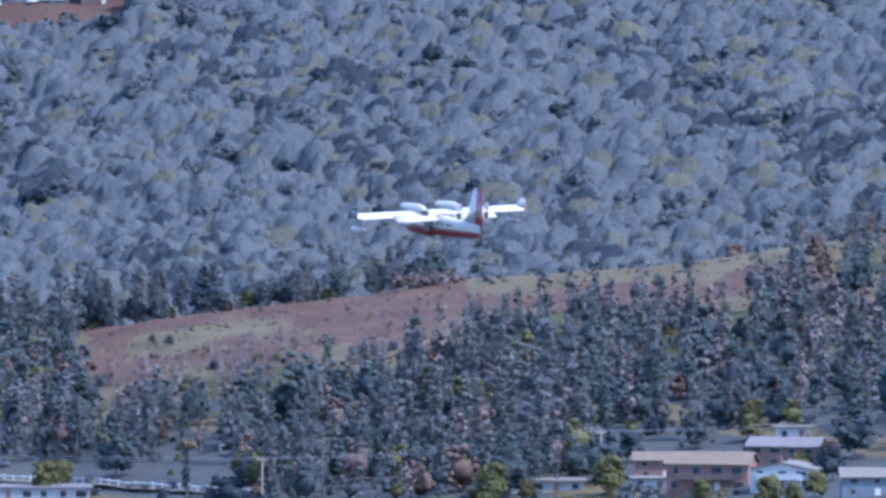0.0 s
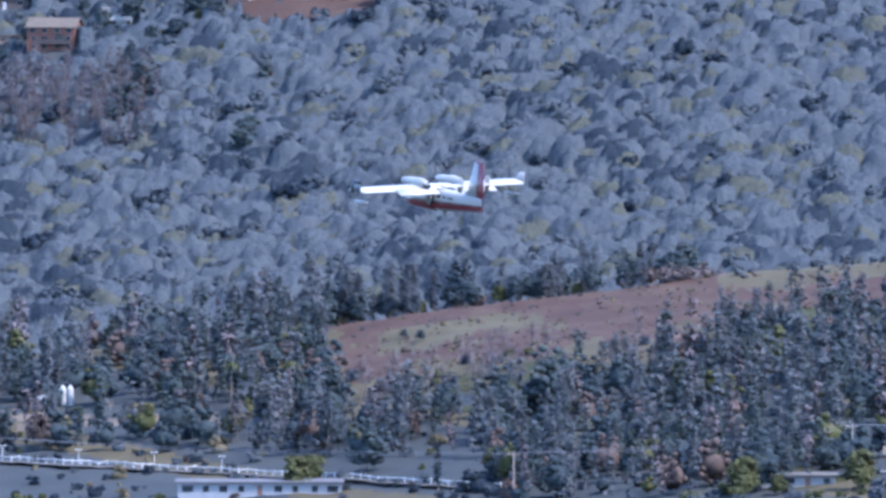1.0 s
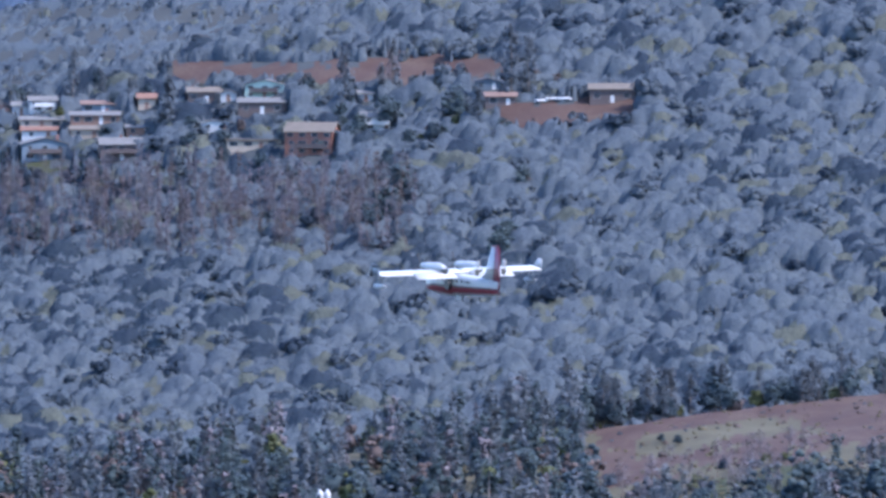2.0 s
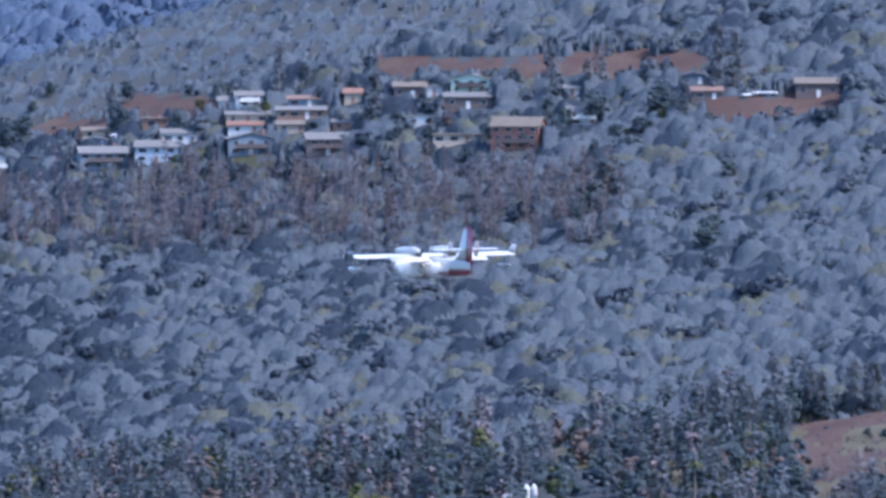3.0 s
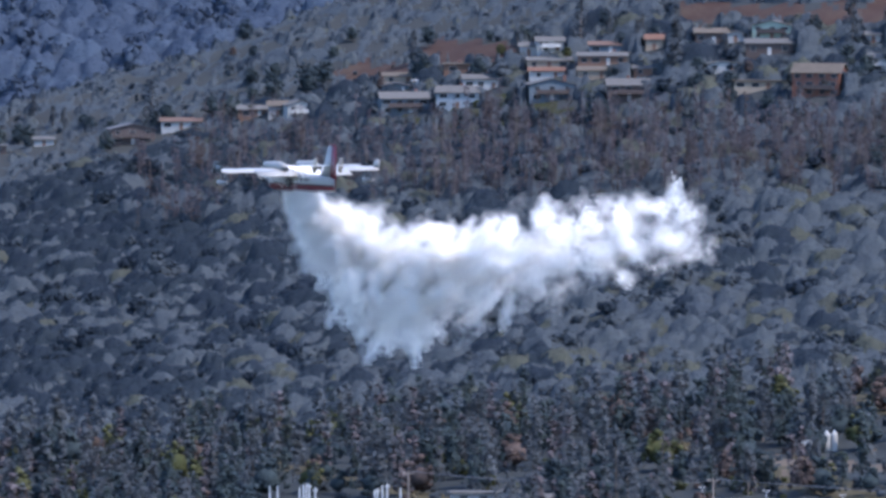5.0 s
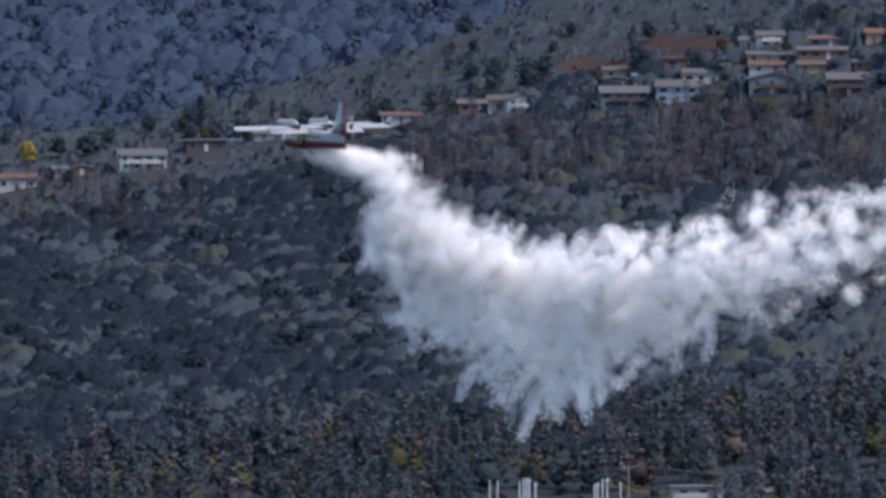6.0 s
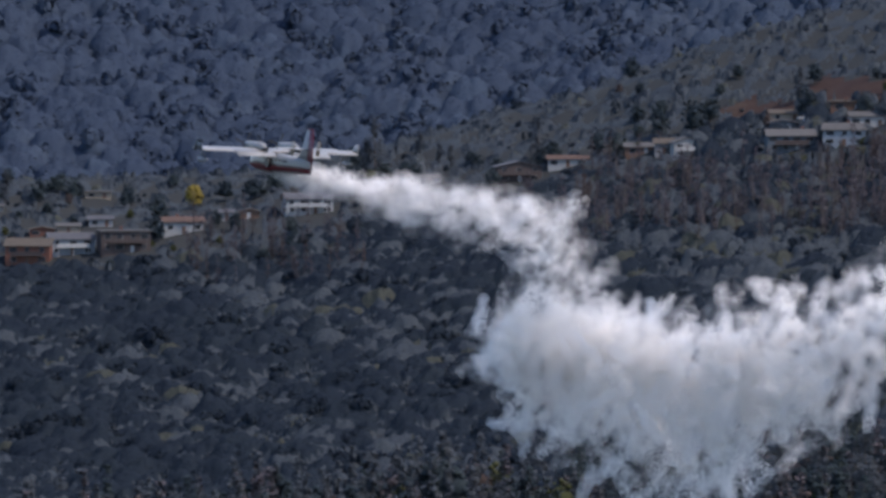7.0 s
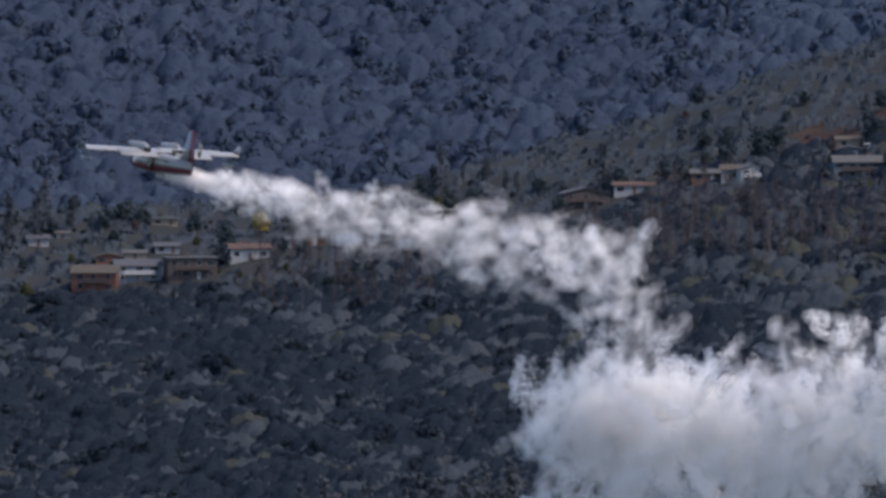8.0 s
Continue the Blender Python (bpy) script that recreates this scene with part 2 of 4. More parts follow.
def leaves(centres, size, out=None, loose=0.55):
    """One small leaf spray, a triangle, at each centre; out: the ways that they roughly face."""
    n = len(centres)
    nrm = rng.normal(size=(n, 3))
    nrm /= np.linalg.norm(nrm, axis=1, keepdims=True)
    if out is not None:
        nrm = out / (np.linalg.norm(out, axis=1, keepdims=True) + 1e-6) + nrm * loose
        nrm /= np.linalg.norm(nrm, axis=1, keepdims=True)
    a = np.cross(nrm, rng.normal(size=(n, 3)))
    a /= np.linalg.norm(a, axis=1, keepdims=True)
    b = np.cross(nrm, a)
    sz = size * rng.uniform(0.65, 1.35, (n, 1))
    ang = np.array([0, 2.1, 4.2]) + rng.normal(0, 0.25, (n, 3))
    v = np.stack([centres + (a * np.cos(ang[:, [k]]) + b * np.sin(ang[:, [k]])) * sz for k in range(3)], 1)
    return v.reshape(-1, 3), np.arange(n * 3).reshape(-1, 3)


def join(pieces):
    vs, fs, o = [], [], 0
    for v, f in pieces:
        vs.append(v), fs.append(f + o)
        o += len(v)
    return np.concatenate(vs), np.concatenate(fs)


def lump(c, r, jitter=0.12):
    v = ICO_V * (1 + rng.normal(0, jitter, (len(ICO_V), 1))) * np.asarray(r) + np.asarray(c)
    return v, ICO_F


def puffs(centres, radii, squash=0.8, jitter=0.13, low=None):
    """Small uneven rounded leaf masses at the centres; low: faces below that height in the unit ball are left out."""
    centres, n = np.asarray(centres, float), len(centres)
    f = ICO_F if low is None else ICO_F[ICO_V[ICO_F].mean(1)[:, 2] > low]
    v = ICO_V[None] * (1 + rng.normal(0, jitter, (n, len(ICO_V), 1))) * np.asarray(radii, float).reshape(-1, 1, 1) * [1, 1, squash]
    a = rng.uniform(0, 6.28, n)[:, None]
    x, y = v[..., 0] * np.cos(a) - v[..., 1] * np.sin(a), v[..., 0] * np.sin(a) + v[..., 1] * np.cos(a)
    v = np.stack([x, y, v[..., 2]], -1) + centres[:, None]
    return v.reshape(-1, 3), (f[None] + np.arange(n)[:, None, None] * len(ICO_V)).reshape(-1, 3)


def bush_shape(lobes, sprays, size):
    """A rounded shrub about one unit in radius: many leaf masses with loose sprays between them."""
    a, q = rng.uniform(0, 6.28, lobes), np.sqrt(rng.uniform(0, 1, lobes)) * 0.68
    top = 0.28 + 0.5 * np.sqrt(np.clip(1 - q * q, 0, 1)) * rng.uniform(0.65, 1.1, lobes)
    c = np.stack([q * np.cos(a), q * np.sin(a), top * 0.85], 1)
    rad = rng.uniform(0.24, 0.42, lobes)
    d = rng.normal(size=(sprays, 3))
    d /= np.linalg.norm(d, axis=1, keepdims=True)
    d[:, 2] = np.abs(d[:, 2])
    k = rng.integers(0, lobes, sprays)
    core = (ICO_V * (1 + rng.normal(0, 0.1, (len(ICO_V), 1))) * [0.7, 0.7, 0.42] + [0, 0, 0.2], ICO_F)
    return join([core, puffs(c, rad * 0.8, 0.8, 0.14, -0.5), leaves(c[k] + d * rad[k, None] * rng.uniform(0.8, 1.1, (sprays, 1)), size, d + [0, 0, 0.25], 0.4)])


BUSHES = [bush_shape(5, 85, 0.14) for _ in range(16)]
FAR_BUSHES = [bush_shape(2, 30, 0.19) for _ in range(12)]


def scatter(name, spots, shapes, mats, label, category, slot=None):
    """Many plants joined into one mesh: spots are rows of x, y, z, radius, height."""
    vs, fs, ms, o = [], [], [], 0
    for k, (x, y, z, r, h) in enumerate(spots):
        v, f = shapes[int(rng.integers(len(shapes)))]
        a = rng.uniform(0, 6.28)
        c, s = math.cos(a), math.sin(a)
        w = np.stack([x + r * (v[:, 0] * c - v[:, 1] * s), y + r * (v[:, 0] * s + v[:, 1] * c), z + h * v[:, 2]], 1)
        vs.append(w), fs.append(f + o)
        ms.append(np.full(len(f), 0 if slot is None else slot[k]))
        o += len(v)
    me = tri_mesh(name, np.concatenate(vs), np.concatenate(fs), mats, np.concatenate(ms), True)
    return tagged(new(name, me), label, category, kind="stuff")


def ground_rows(u, r, radius, height, sink=0.1):
    return np.stack([r * np.sin(u / F), r * np.cos(u / F), land_z(u, r) - sink, radius, height], 1)


# clear ground round houses and roads: U, V, half-width, half-height
CLEAR = [(350, -335, 300, 20), (760, -262, 120, 22), (-310, -262, 85, 18)]


def clear_of(u, r, extra=()):
    v = land_v(u, r)
    ok = np.ones(len(u), bool)
    for cu, cv, hw, hh in list(CLEAR) + list(extra):
        ok &= ~((np.abs(u - cu) < hw) & (np.abs(v - cv) < hh))
    return ok


# houses: U, V of the foot, width and height in the same steps, storeys, roof, wall, roof cover, turn
HOUSES = [
    (-427, -155, 84, 39, 2, "long", "slate", "pale", 6), (-334, -165, 76, 39, 2, "long", "blue", "pale", -6), (-652, -146, 34, 29, 1, "long", "grey", "tan", 0),
    (-611, -143, 48, 34, 2, "gable", "white", "pale", 12), (-697, -148, 50, 22, 1, "long", "brown", "pale", 0), (-436, -207, 58, 20, 1, "long", "tan", "tan", 0),
    (-443, -193, 48, 17, 1, "gable", "slate", "grey", 0), (-327, -225, 62, 20, 1, "flat", "brown", "tan", 0), (-281, -198, 86, 27, 1, "long", "white", "pale", 4),
    (-208, -256, 32, 24, 1, "long", "white", "pale", 0), (-169, -266, 48, 26, 2, "long", "white", "pale", 8), (-172, -234, 75, 20, 1, "long", "tan", "pale", 0),
    (-176, -215, 62, 20, 1, "long", "white", "orange", 0), (-166, -175, 82, 40, 2, "gable", "slate", "pale", 8), (-63, -261, 76, 20, 1, "long", "slate", "brown", 0),
    (-78, -239, 86, 22, 1, "long", "brown", "pale", 0), (-93, -215, 55, 22, 1, "long", "tan", "tan", 0), (2, -220, 48, 18, 1, "long", "brown", "pale", 0),
    (-30, -179, 76, 39, 2, "long", "dark", "pale", 4), (14, -268, 30, 28, 1, "long", "tan", "orange", 0), (120, -280, 66, 28, 1, "long", "dark", "tan", 0),
    (158, -283, 30, 20, 1, "gable", "white", "pale", 0), (222, -287, 70, 32, 2, "gable", "green", "pale", -10), (218, -261, 84, 28, 1, "long", "dark", "pale", 0),
    (137, -230, 58, 20, 1, "gable", "white", "pale", 0), (204, -198, 96, 16, 1, "flat", "tan", "tan", 0), (300, -186, 86, 57, 3, "long", "redwood", "tan", -14),
    (423, -231, 58, 32, 2, "long", "white", "pale", 0), (402, -281, 26, 20, 1, "long", "white", "pale", 0), (617, -303, 46, 22, 1, "gable", "slate", "grey", 0),
    (640, -272, 54, 24, 1, "long", "dark", "brown", 0), (838, -278, 80, 34, 1, "long", "dark", "tan", 0),
    (-1605, 23, 88, 40, 2, "flat", "dark", "pale", 8), (-1503, -10, 72, 29, 1, "long", "white", "brown", 8), (-1700, 28, 80, 38, 2, "long", "blue", "grey", 10),
    (-1780, 45, 80, 46, 2, "long", "redwood", "tan", -12), (-1650, -21, 42, 18, 1, "long", "grey", "grey", 0), (-1388, -35, 36, 18, 1, "gable", "brown", "pale", 0),
    (-1427, -33, 24, 18, 1, "long", "grey", "grey", 0), (-1707, -13, 40, 16, 1, "long", "tan", "pale", 0), (-1754, -5, 44, 18, 1, "gable", "redwood", "tan", 0),
    (-1878, -35, 36, 20, 1, "long", "white", "grey", 0), (-1835, -50, 24, 12, 1, "long", "white", "pale", 0), (-1655, -73, 46, 11, 1, "flat", "tan", "pale", 0),
    (-1280, -45, 84, 36, 2, "long", "white", "grey", 8), (-908, -101, 80, 36, 2, "gable", "dark", "grey", 8), (-823, -126, 70, 20, 1, "long", "white", "brown", 0),
    (-1066, -98, 35, 15, 1, "long", "white", "pale", 0), (-1168, -78, 70, 20, 1, "flat", "dark", "pale", 0),
]
NEAR_HOUSES = [
    (1908, 583, 147, 70, 2, "long", "brick", "tan", -10), (1817, 558, 74, 46, 2, "long", "brick", "tan", 0), (2042, 536, 125, 50, 2, "long", "brick", "grey", -10),
    (2060, 489, 62, 24, 1, "flat", "white", "pale", 0), (2040, 573, 115, 44, 2, "gable", "white", "pale", -16), (2190, 590, 84, 50, 2, "long", "slate", "pale", 4),
    (1808, 577, 66, 18, 1, "flat", "white", "pale", 0), (1625, 582, 130, 20, 1, "flat", "grey", "pale", 0), (670, 600, 290, 24, 1, "flat", "grey", "grey", 0),
    (-306, 550, 70, 36, 2, "flat", "white", "pale", 6), (-240, 536, 44, 26, 1, "gable", "white", "pale", 0), (-175, 541, 64, 22, 1, "long", "grey", "pale", 0),
]
CLEAR += [(h[0], h[1] + 4, h[2] / 2 + 5, 12) for h in HOUSES]




def top_limit(u):
    """V above the camera's view, where the hill needs no plants."""
    return np.interp(u, [1240, 1430, 1580, 1710], [-510, -465, -400, -335])


def canopy(name, us, rs, tops, cover, slot, mats, label, category, rough_top, sprays, spray):
    """A closed canopy of many rounded shrub tops over the ground. tops: rows of U, r, radius, height, slot; cover: where it grows."""
    uu, rr = np.meshgrid(us, rs)
    h, slot = np.where(cover(uu, rr), 0.12, 0.0), np.full(uu.shape, slot)
    for u, r, rad, top, k in tops:
        wide = rad * F / r
        i0, i1 = np.searchsorted(us, (u - wide, u + wide))
        j0, j1 = np.searchsorted(rs, (r - rad, r + rad))
        d = ((us[i0:i1] - u) / wide)[None] ** 2 + ((rs[j0:j1] - r) / rad)[:, None] ** 2
        z = top * np.sqrt(np.clip(1 - d, 0, 1))
        old = h[j0:j1, i0:i1]
        more = (z > old) & (old > 0)
        old[more] = z[more]
        slot[j0:j1, i0:i1][more] = int(k)
    k = len(tops) * 2
    for u, r, rad in zip(rng.uniform(us[0], us[-1], k), rng.uniform(rs[0], rs[-1], k), rng.uniform(0.8, 1.7, k) * (rs[1] - rs[0])):
        wide = rad * F / r
        i0, i1 = np.searchsorted(us, (u - wide, u + wide))
        j0, j1 = np.searchsorted(rs, (r - rad, r + rad))
        d = ((us[i0:i1] - u) / wide)[None] ** 2 + ((rs[j0:j1] - r) / rad)[:, None] ** 2
        h[j0:j1, i0:i1] += np.where(h[j0:j1, i0:i1] > 0.3, 0.3 * rad * np.sqrt(np.clip(1 - d, 0, 1)), 0)
    n = rng.normal(0, 1, h.shape)
    n = (n + np.roll(n, 1, 0) + np.roll(n, 1, 1) + np.roll(n, (1, 1), (0, 1))) / 2
    h = np.where(h > 0, h + n * rough_top * np.clip(h / 1.5, 0.1, 1), -0.5)
    verts = np.stack([rr * np.sin(uu / F), rr * np.cos(uu / F), land_z(uu, rr) + h], -1).reshape(-1, 3)
    m = len(us)
    i = (np.arange(len(rs) - 1)[:, None] * m + np.arange(m - 1))
    i = i[(h[:-1, :-1] > 0) | (h[1:, 1:] > 0) | (h[1:, :-1] > 0) | (h[:-1, 1:] > 0)]
    faces = np.stack([i, i + 1, i + m + 1, i + m], 1)
    used, faces = np.unique(faces, return_inverse=True)
    me = tri_mesh(name, verts[used], faces.reshape(-1, 4), mats, slot.ravel()[i], True)
    tagged(new(name, me), label, category, kind="stuff")
    # a coat of leaf sprays that follow the surface
    p = verts.reshape(*h.shape, 3)
    nrm = np.cross(p[1:, :-1] - p[:-1, :-1], p[:-1, 1:] - p[:-1, :-1]).reshape(-1, 3)
    nrm = -nrm / (np.linalg.norm(nrm, axis=1, keepdims=True) + 1e-9)
    ok = (h[:-1, :-1] > 0.35) & (h[1:, 1:] > 0.3)
    pick = np.nonzero(ok.ravel())[0]
    pick = rng.choice(pick, min(len(pick), sprays), replace=False)
    jj, ii = np.divmod(pick, h.shape[1] - 1)
    a, b = rng.uniform(0, 1, (2, len(pick), 1))
    c = p[jj, ii] * (1 - a) * (1 - b) + p[jj, ii + 1] * a * (1 - b) + p[jj + 1, ii] * (1 - a) * b + p[jj + 1, ii + 1] * a * b
    v, f = leaves(c + [0, 0, 0.1], spray, nrm[pick] * np.sign(nrm[pick][:, 2:]) + [0, -0.15, 0.1], 0.42)
    me = tri_mesh(name + "_leaves", v, f, mats, slot[:-1, :-1].ravel()[pick])
    return tagged(new(name + "_leaves", me), "loose leaf sprays over the " + category, category, kind="stuff")


def hillside():
    n = 34000
    u, r = rng.uniform(-2050, 2300, n), rng.uniform(3540, 4175, n)
    v = land_v(u, r)
    high = (v < crest_v(u) + 150) & (u < 900)
    rad = np.clip(rng.gamma(5, 0.5, n), 0.9, 5.2) * np.where(high, 0.45, 1.0)
    top = rad * rng.uniform(0.55, 1.0, n)
    # more dark leaves to the left: a cloud's shade put into the colour
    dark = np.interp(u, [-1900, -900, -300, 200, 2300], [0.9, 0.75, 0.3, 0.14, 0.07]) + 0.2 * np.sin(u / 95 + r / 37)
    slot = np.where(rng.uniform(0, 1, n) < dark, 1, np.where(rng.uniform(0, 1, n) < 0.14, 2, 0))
    ok = ~high | (rng.uniform(0, 1, n) < 0.8)

    def cover(uu, rr):
        v = land_v(uu, rr)
        reg = region(uu, rr)
        free = clear_of(uu.ravel(), rr.ravel()).reshape(uu.shape)
        patch = (reg == 6) & (np.sin(uu / 23 + rr / 4.1) + np.sin(uu / 9 - rr / 7.3) + rng.normal(0, 0.5, uu.shape) < -0.6)
        return ((reg == 0) | (reg == 6)) & free & ~patch & (v < ridge_v(uu) + 25) & (v > top_limit(uu))
    canopy("chaparral", np.arange(-2050, 2300, 3.8), np.arange(3545, 4178, 1.15), np.stack([u, r, rad, top, slot], 1)[ok], cover, 0, [SHRUB, DARK_SHADE_SHRUB, OLIVE],
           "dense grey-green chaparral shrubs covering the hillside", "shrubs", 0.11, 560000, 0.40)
    n = 5200
    u, r = rng.uniform(-2050, 2300, n), rng.uniform(3540, 4175, n)
    v = land_v(u, r)
    high = (v < crest_v(u) + 150) & (u < 900)
    ok = clear_of(u, r) & (v < ridge_v(u) + 20) & (v > top_limit(u)) & (~high | (rng.uniform(0, 1, n) < 0.5))
    u, r, high = u[ok], r[ok], high[ok]
    rad = rng.gamma(6, 0.40, len(u)) * np.where(high, 0.4, 1.0)
    # the taller shrubs take the same coloured-in shade on the left
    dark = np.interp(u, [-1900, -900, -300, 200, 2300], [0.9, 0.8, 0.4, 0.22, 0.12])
    scatter("tall_shrubs", ground_rows(u, r, rad, rad * rng.uniform(0.85, 1.4, len(u))), BUSHES, [SHRUB, DARK_SHADE_SHRUB],
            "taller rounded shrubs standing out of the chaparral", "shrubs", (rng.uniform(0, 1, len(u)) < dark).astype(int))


def far_hillside():
    n = 9000
    u, r = rng.uniform(-2050, 100, n), rng.uniform(4560, 4975, n)
    rad = np.clip(rng.gamma(5, 0.75, n), 1.5, 7.5)
    top = rad * rng.uniform(0.6, 1.2, n)
    # leftward cloud shade of the mountainside, done with the darker leaf colour
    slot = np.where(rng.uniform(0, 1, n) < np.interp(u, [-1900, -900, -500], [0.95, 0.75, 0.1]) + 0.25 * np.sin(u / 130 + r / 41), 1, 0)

    def cover(uu, rr):
        v = land_v(uu, rr)
        return (v < crest_v(uu) + 40) & (v > -540)
    canopy("far_woodland", np.arange(-2050, 100, 4.4), np.arange(4562, 4978, 1.5), np.stack([u, r, rad, top, slot], 1), cover, 0, [FARLEAF, FARSHADE],
           "distant haze-blue wooded mountainside beyond the ridge", "woodland", 0.15, 60000, 0.7)
    n = 4200
    u, r = rng.uniform(-2050, 100, n), rng.uniform(4565, 4970, n)
    v = land_v(u, r)
    ok = (v < crest_v(u) + 30) & (v > -520)
    u, r = u[ok], r[ok]
    rad = rng.gamma(6, 0.55, len(u))
    # far trees darken to the left likewise, shade in the leaf colour
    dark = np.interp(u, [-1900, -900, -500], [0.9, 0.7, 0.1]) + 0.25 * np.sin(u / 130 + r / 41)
    scatter("far_trees", ground_rows(u, r, rad, rad * rng.uniform(0.9, 1.8, len(u)), -0.5), FAR_BUSHES, [FARLEAF, FARSHADE],
            "rounded haze-blue trees on the distant mountainside", "trees", (rng.uniform(0, 1, len(u)) < dark).astype(int))


hillside()
far_hillside()


def crown_points(n, height, radius, base, lean=0.0, cone=0.7):
    """Centres of leaf sprays on uneven boughs of a conifer."""
    out = []
    boughs = int(n / 14)
    for _ in range(boughs):
        t = rng.uniform(0, 1) ** 0.8
        a = rng.uniform(0, 6.28)
        q = radius * (1 - cone * t) * rng.uniform(0.35, 1.1)
        c = np.array([q * math.cos(a), q * math.sin(a), base + (height - base) * t])
        out.append(c * rng.uniform(0.5, 1, (14, 1)) * [1, 1, 0] + [0, 0, c[2]] + rng.normal(0, radius * 0.13, (14, 3)))
    return np.concatenate(out)


def round_points(n, height, radius, base):
    """Centres of leaf sprays on the domes of a broad crown."""
    out = []
    for _ in range(int(n / 30)):
        a, t = rng.uniform(0, 6.28), rng.uniform(0, 1)
        q = radius * math.sqrt(rng.uniform(0, 1)) * 0.75 * math.sqrt(max(0.05, 1 - (2 * t - 0.8) ** 2 * 0.6))
        c = np.array([q * math.cos(a), q * math.sin(a), base + (height - base) * (0.12 + 0.74 * t)])
        d = rng.normal(size=(30, 3))
        d /= np.linalg.norm(d, axis=1, keepdims=True)
        d[:, 2] = np.where(d[:, 2] < 0, d[:, 2] * 0.5, d[:, 2])
        out.append(c + d * radius * 0.27 * rng.uniform(0.75, 1.15, (30, 1)))
    return np.concatenate(out)


def trunk_mesh(height, r0, limbs=5, spread=2.0, start=0.35):
    bm = bmesh.new()
    p, k = Vector((0, 0, -0.4)), 4
    pts = [p]
    for i in range(k):
        p = p + Vector((rng.normal(0, 0.15), rng.normal(0, 0.15), (height + 0.4) / k))
        pts.append(p)
    for i in range(k):
        tube(bm, pts[i], pts[i + 1], r0 * (1 - 0.8 * i / k), r0 * (1 - 0.8 * (i + 1) / k), 7)
    for _ in range(limbs):
        t = rng.uniform(start, 0.95)
        i = min(k - 1, int(t * k))
        a = pts[i].lerp(pts[i + 1], t * k - i)
        g = rng.uniform(0, 6.28)
        tube(bm, a, a + Vector((math.cos(g) * spread, math.sin(g) * spread, spread * rng.uniform(0.2, 0.9))), r0 * 0.35, r0 * 0.1, 5)
    me = bpy.data.meshes.new("trunk")
    bm.to_mesh(me)
    bm.free()
    me.materials.append(BARK)
    return me


def tree(name, kind_of, label, mat, height=14.0, radius=2.6):
    """A tree with trunk and crown, built at the origin."""
    ob = thing(name, pose(0, 0, 0), label, "tree")
    axis = np.array([0, 0, height * 0.45])
    if kind_of in ("pine", "cypress"):
        pts = crown_points(960 if kind_of == "pine" else 760, height, radius, height * (0.12 if kind_of == "pine" else 0.05), cone=0.7 if kind_of == "pine" else 0.85)
        mass = pts[::24]
        core = [puffs(mass, radius * rng.uniform(0.08, 0.18, len(mass)) * (1.2 - 0.55 * mass[:, 2] / height), 1.5, 0.2)]
        sz = 0.28
    elif kind_of == "bare":
        pts, sz = (crown_points(900, height, radius, height * 0.15, cone=0.5), 0.17) if name == "snag" else (round_points(800, height, radius, height * 0.25), 0.17)
        core = []
    else:
        pts = round_points(1080, height, radius, height * 0.08)
        mass = pts[::26]
        core = [puffs(mass, radius * rng.uniform(0.12, 0.2, len(mass)), 0.8, 0.15),
                puffs([(0, 0, height * 0.42), (radius * 0.3, 0, height * 0.5), (-radius * 0.3, 0.2, height * 0.5)], radius * np.array([0.5, 0.4, 0.4]), height * 0.6 / radius * 0.6, 0.15)]
        sz = 0.3
    v, f = join(core + [leaves(pts, sz, (pts - axis) * [1, 1, 0.7] + [0, 0, radius * 0.5], 0.45)])
    part("trunk", trunk_mesh(height * (0.92 if kind_of != "round" else 0.6), 0.028 * height * (0.5 if kind_of == "bare" else 0.7),
                             4 if kind_of == "bare" else 3, radius * 0.7), None, ob)
    part("crown", tri_mesh("crown", v, f, [mat], None, True), None, ob)
    return ob


PROTOS = {
    "pine": [tree("grey_pine", "pine", "tall wispy grey-green pine on the slope", PINE, h, r) for h, r in ((14, 3.2), (12, 2.6), (16, 3.0), (10, 2.8), (13, 3.6))],
    "oak": [tree("oak", "round", "dark green rounded live oak", OAK, h, r) for h, r in ((9, 4.4), (7, 3.6), (11, 5.2))],
    "fresh": [tree("fresh_tree", "round", "small tree with fresh yellow-green leaves", SPRING, h, r) for h, r in ((6.5, 3.0), (5, 2.6))],
    "cypress": [tree("cypress", "cypress", "dark narrow cypress with a pointed top", OAK, h, r) for h, r in ((11, 1.7), (9, 1.3))],
    "bare": [tree("bare_tree", "bare", "leafless greyish-purple tree with fine twigs", TWIG, h, r) for h, r in ((9, 3.0), (11, 2.6))],
    "rust": [tree("dry_tree", "round", "tree with dry rusty brown leaves", RUST, h, r) for h, r in ((6, 2.4), (8, 2.8))],
    "gold": [tree("golden_tree", "round", "tree with golden yellow foliage", GOLD, 8, 3.4)],
    "snag": [tree("snag", "bare", "dead grey-brown pine with thin twigs", TWIG, h, r) for h, r in ((15, 2.2), (12, 1.9), (13, 2.6))],
}
USED = {}


def plant(kind_of, u, r, scale=1.0):
    """Sets a tree of that kind on the ground."""
    ps = PROTOS[kind_of]
    i = int(rng.integers(len(ps)))
    p = spot(u, r)
    m = pose(*p, 0, 0, rng.uniform(0, 360))
    if (kind_of, i) not in USED:
        ob = ps[i]
        ob.matrix_basis = m
    else:
        ob = copy_thing(ps[i], m)
    USED[(kind_of, i)] = True
    s = scale * rng.uniform(0.85, 1.15)
    ob.scale = (s * rng.uniform(0.9, 1.1), s, s)
    ob["group"] = kind_of + " trees"
    return ob


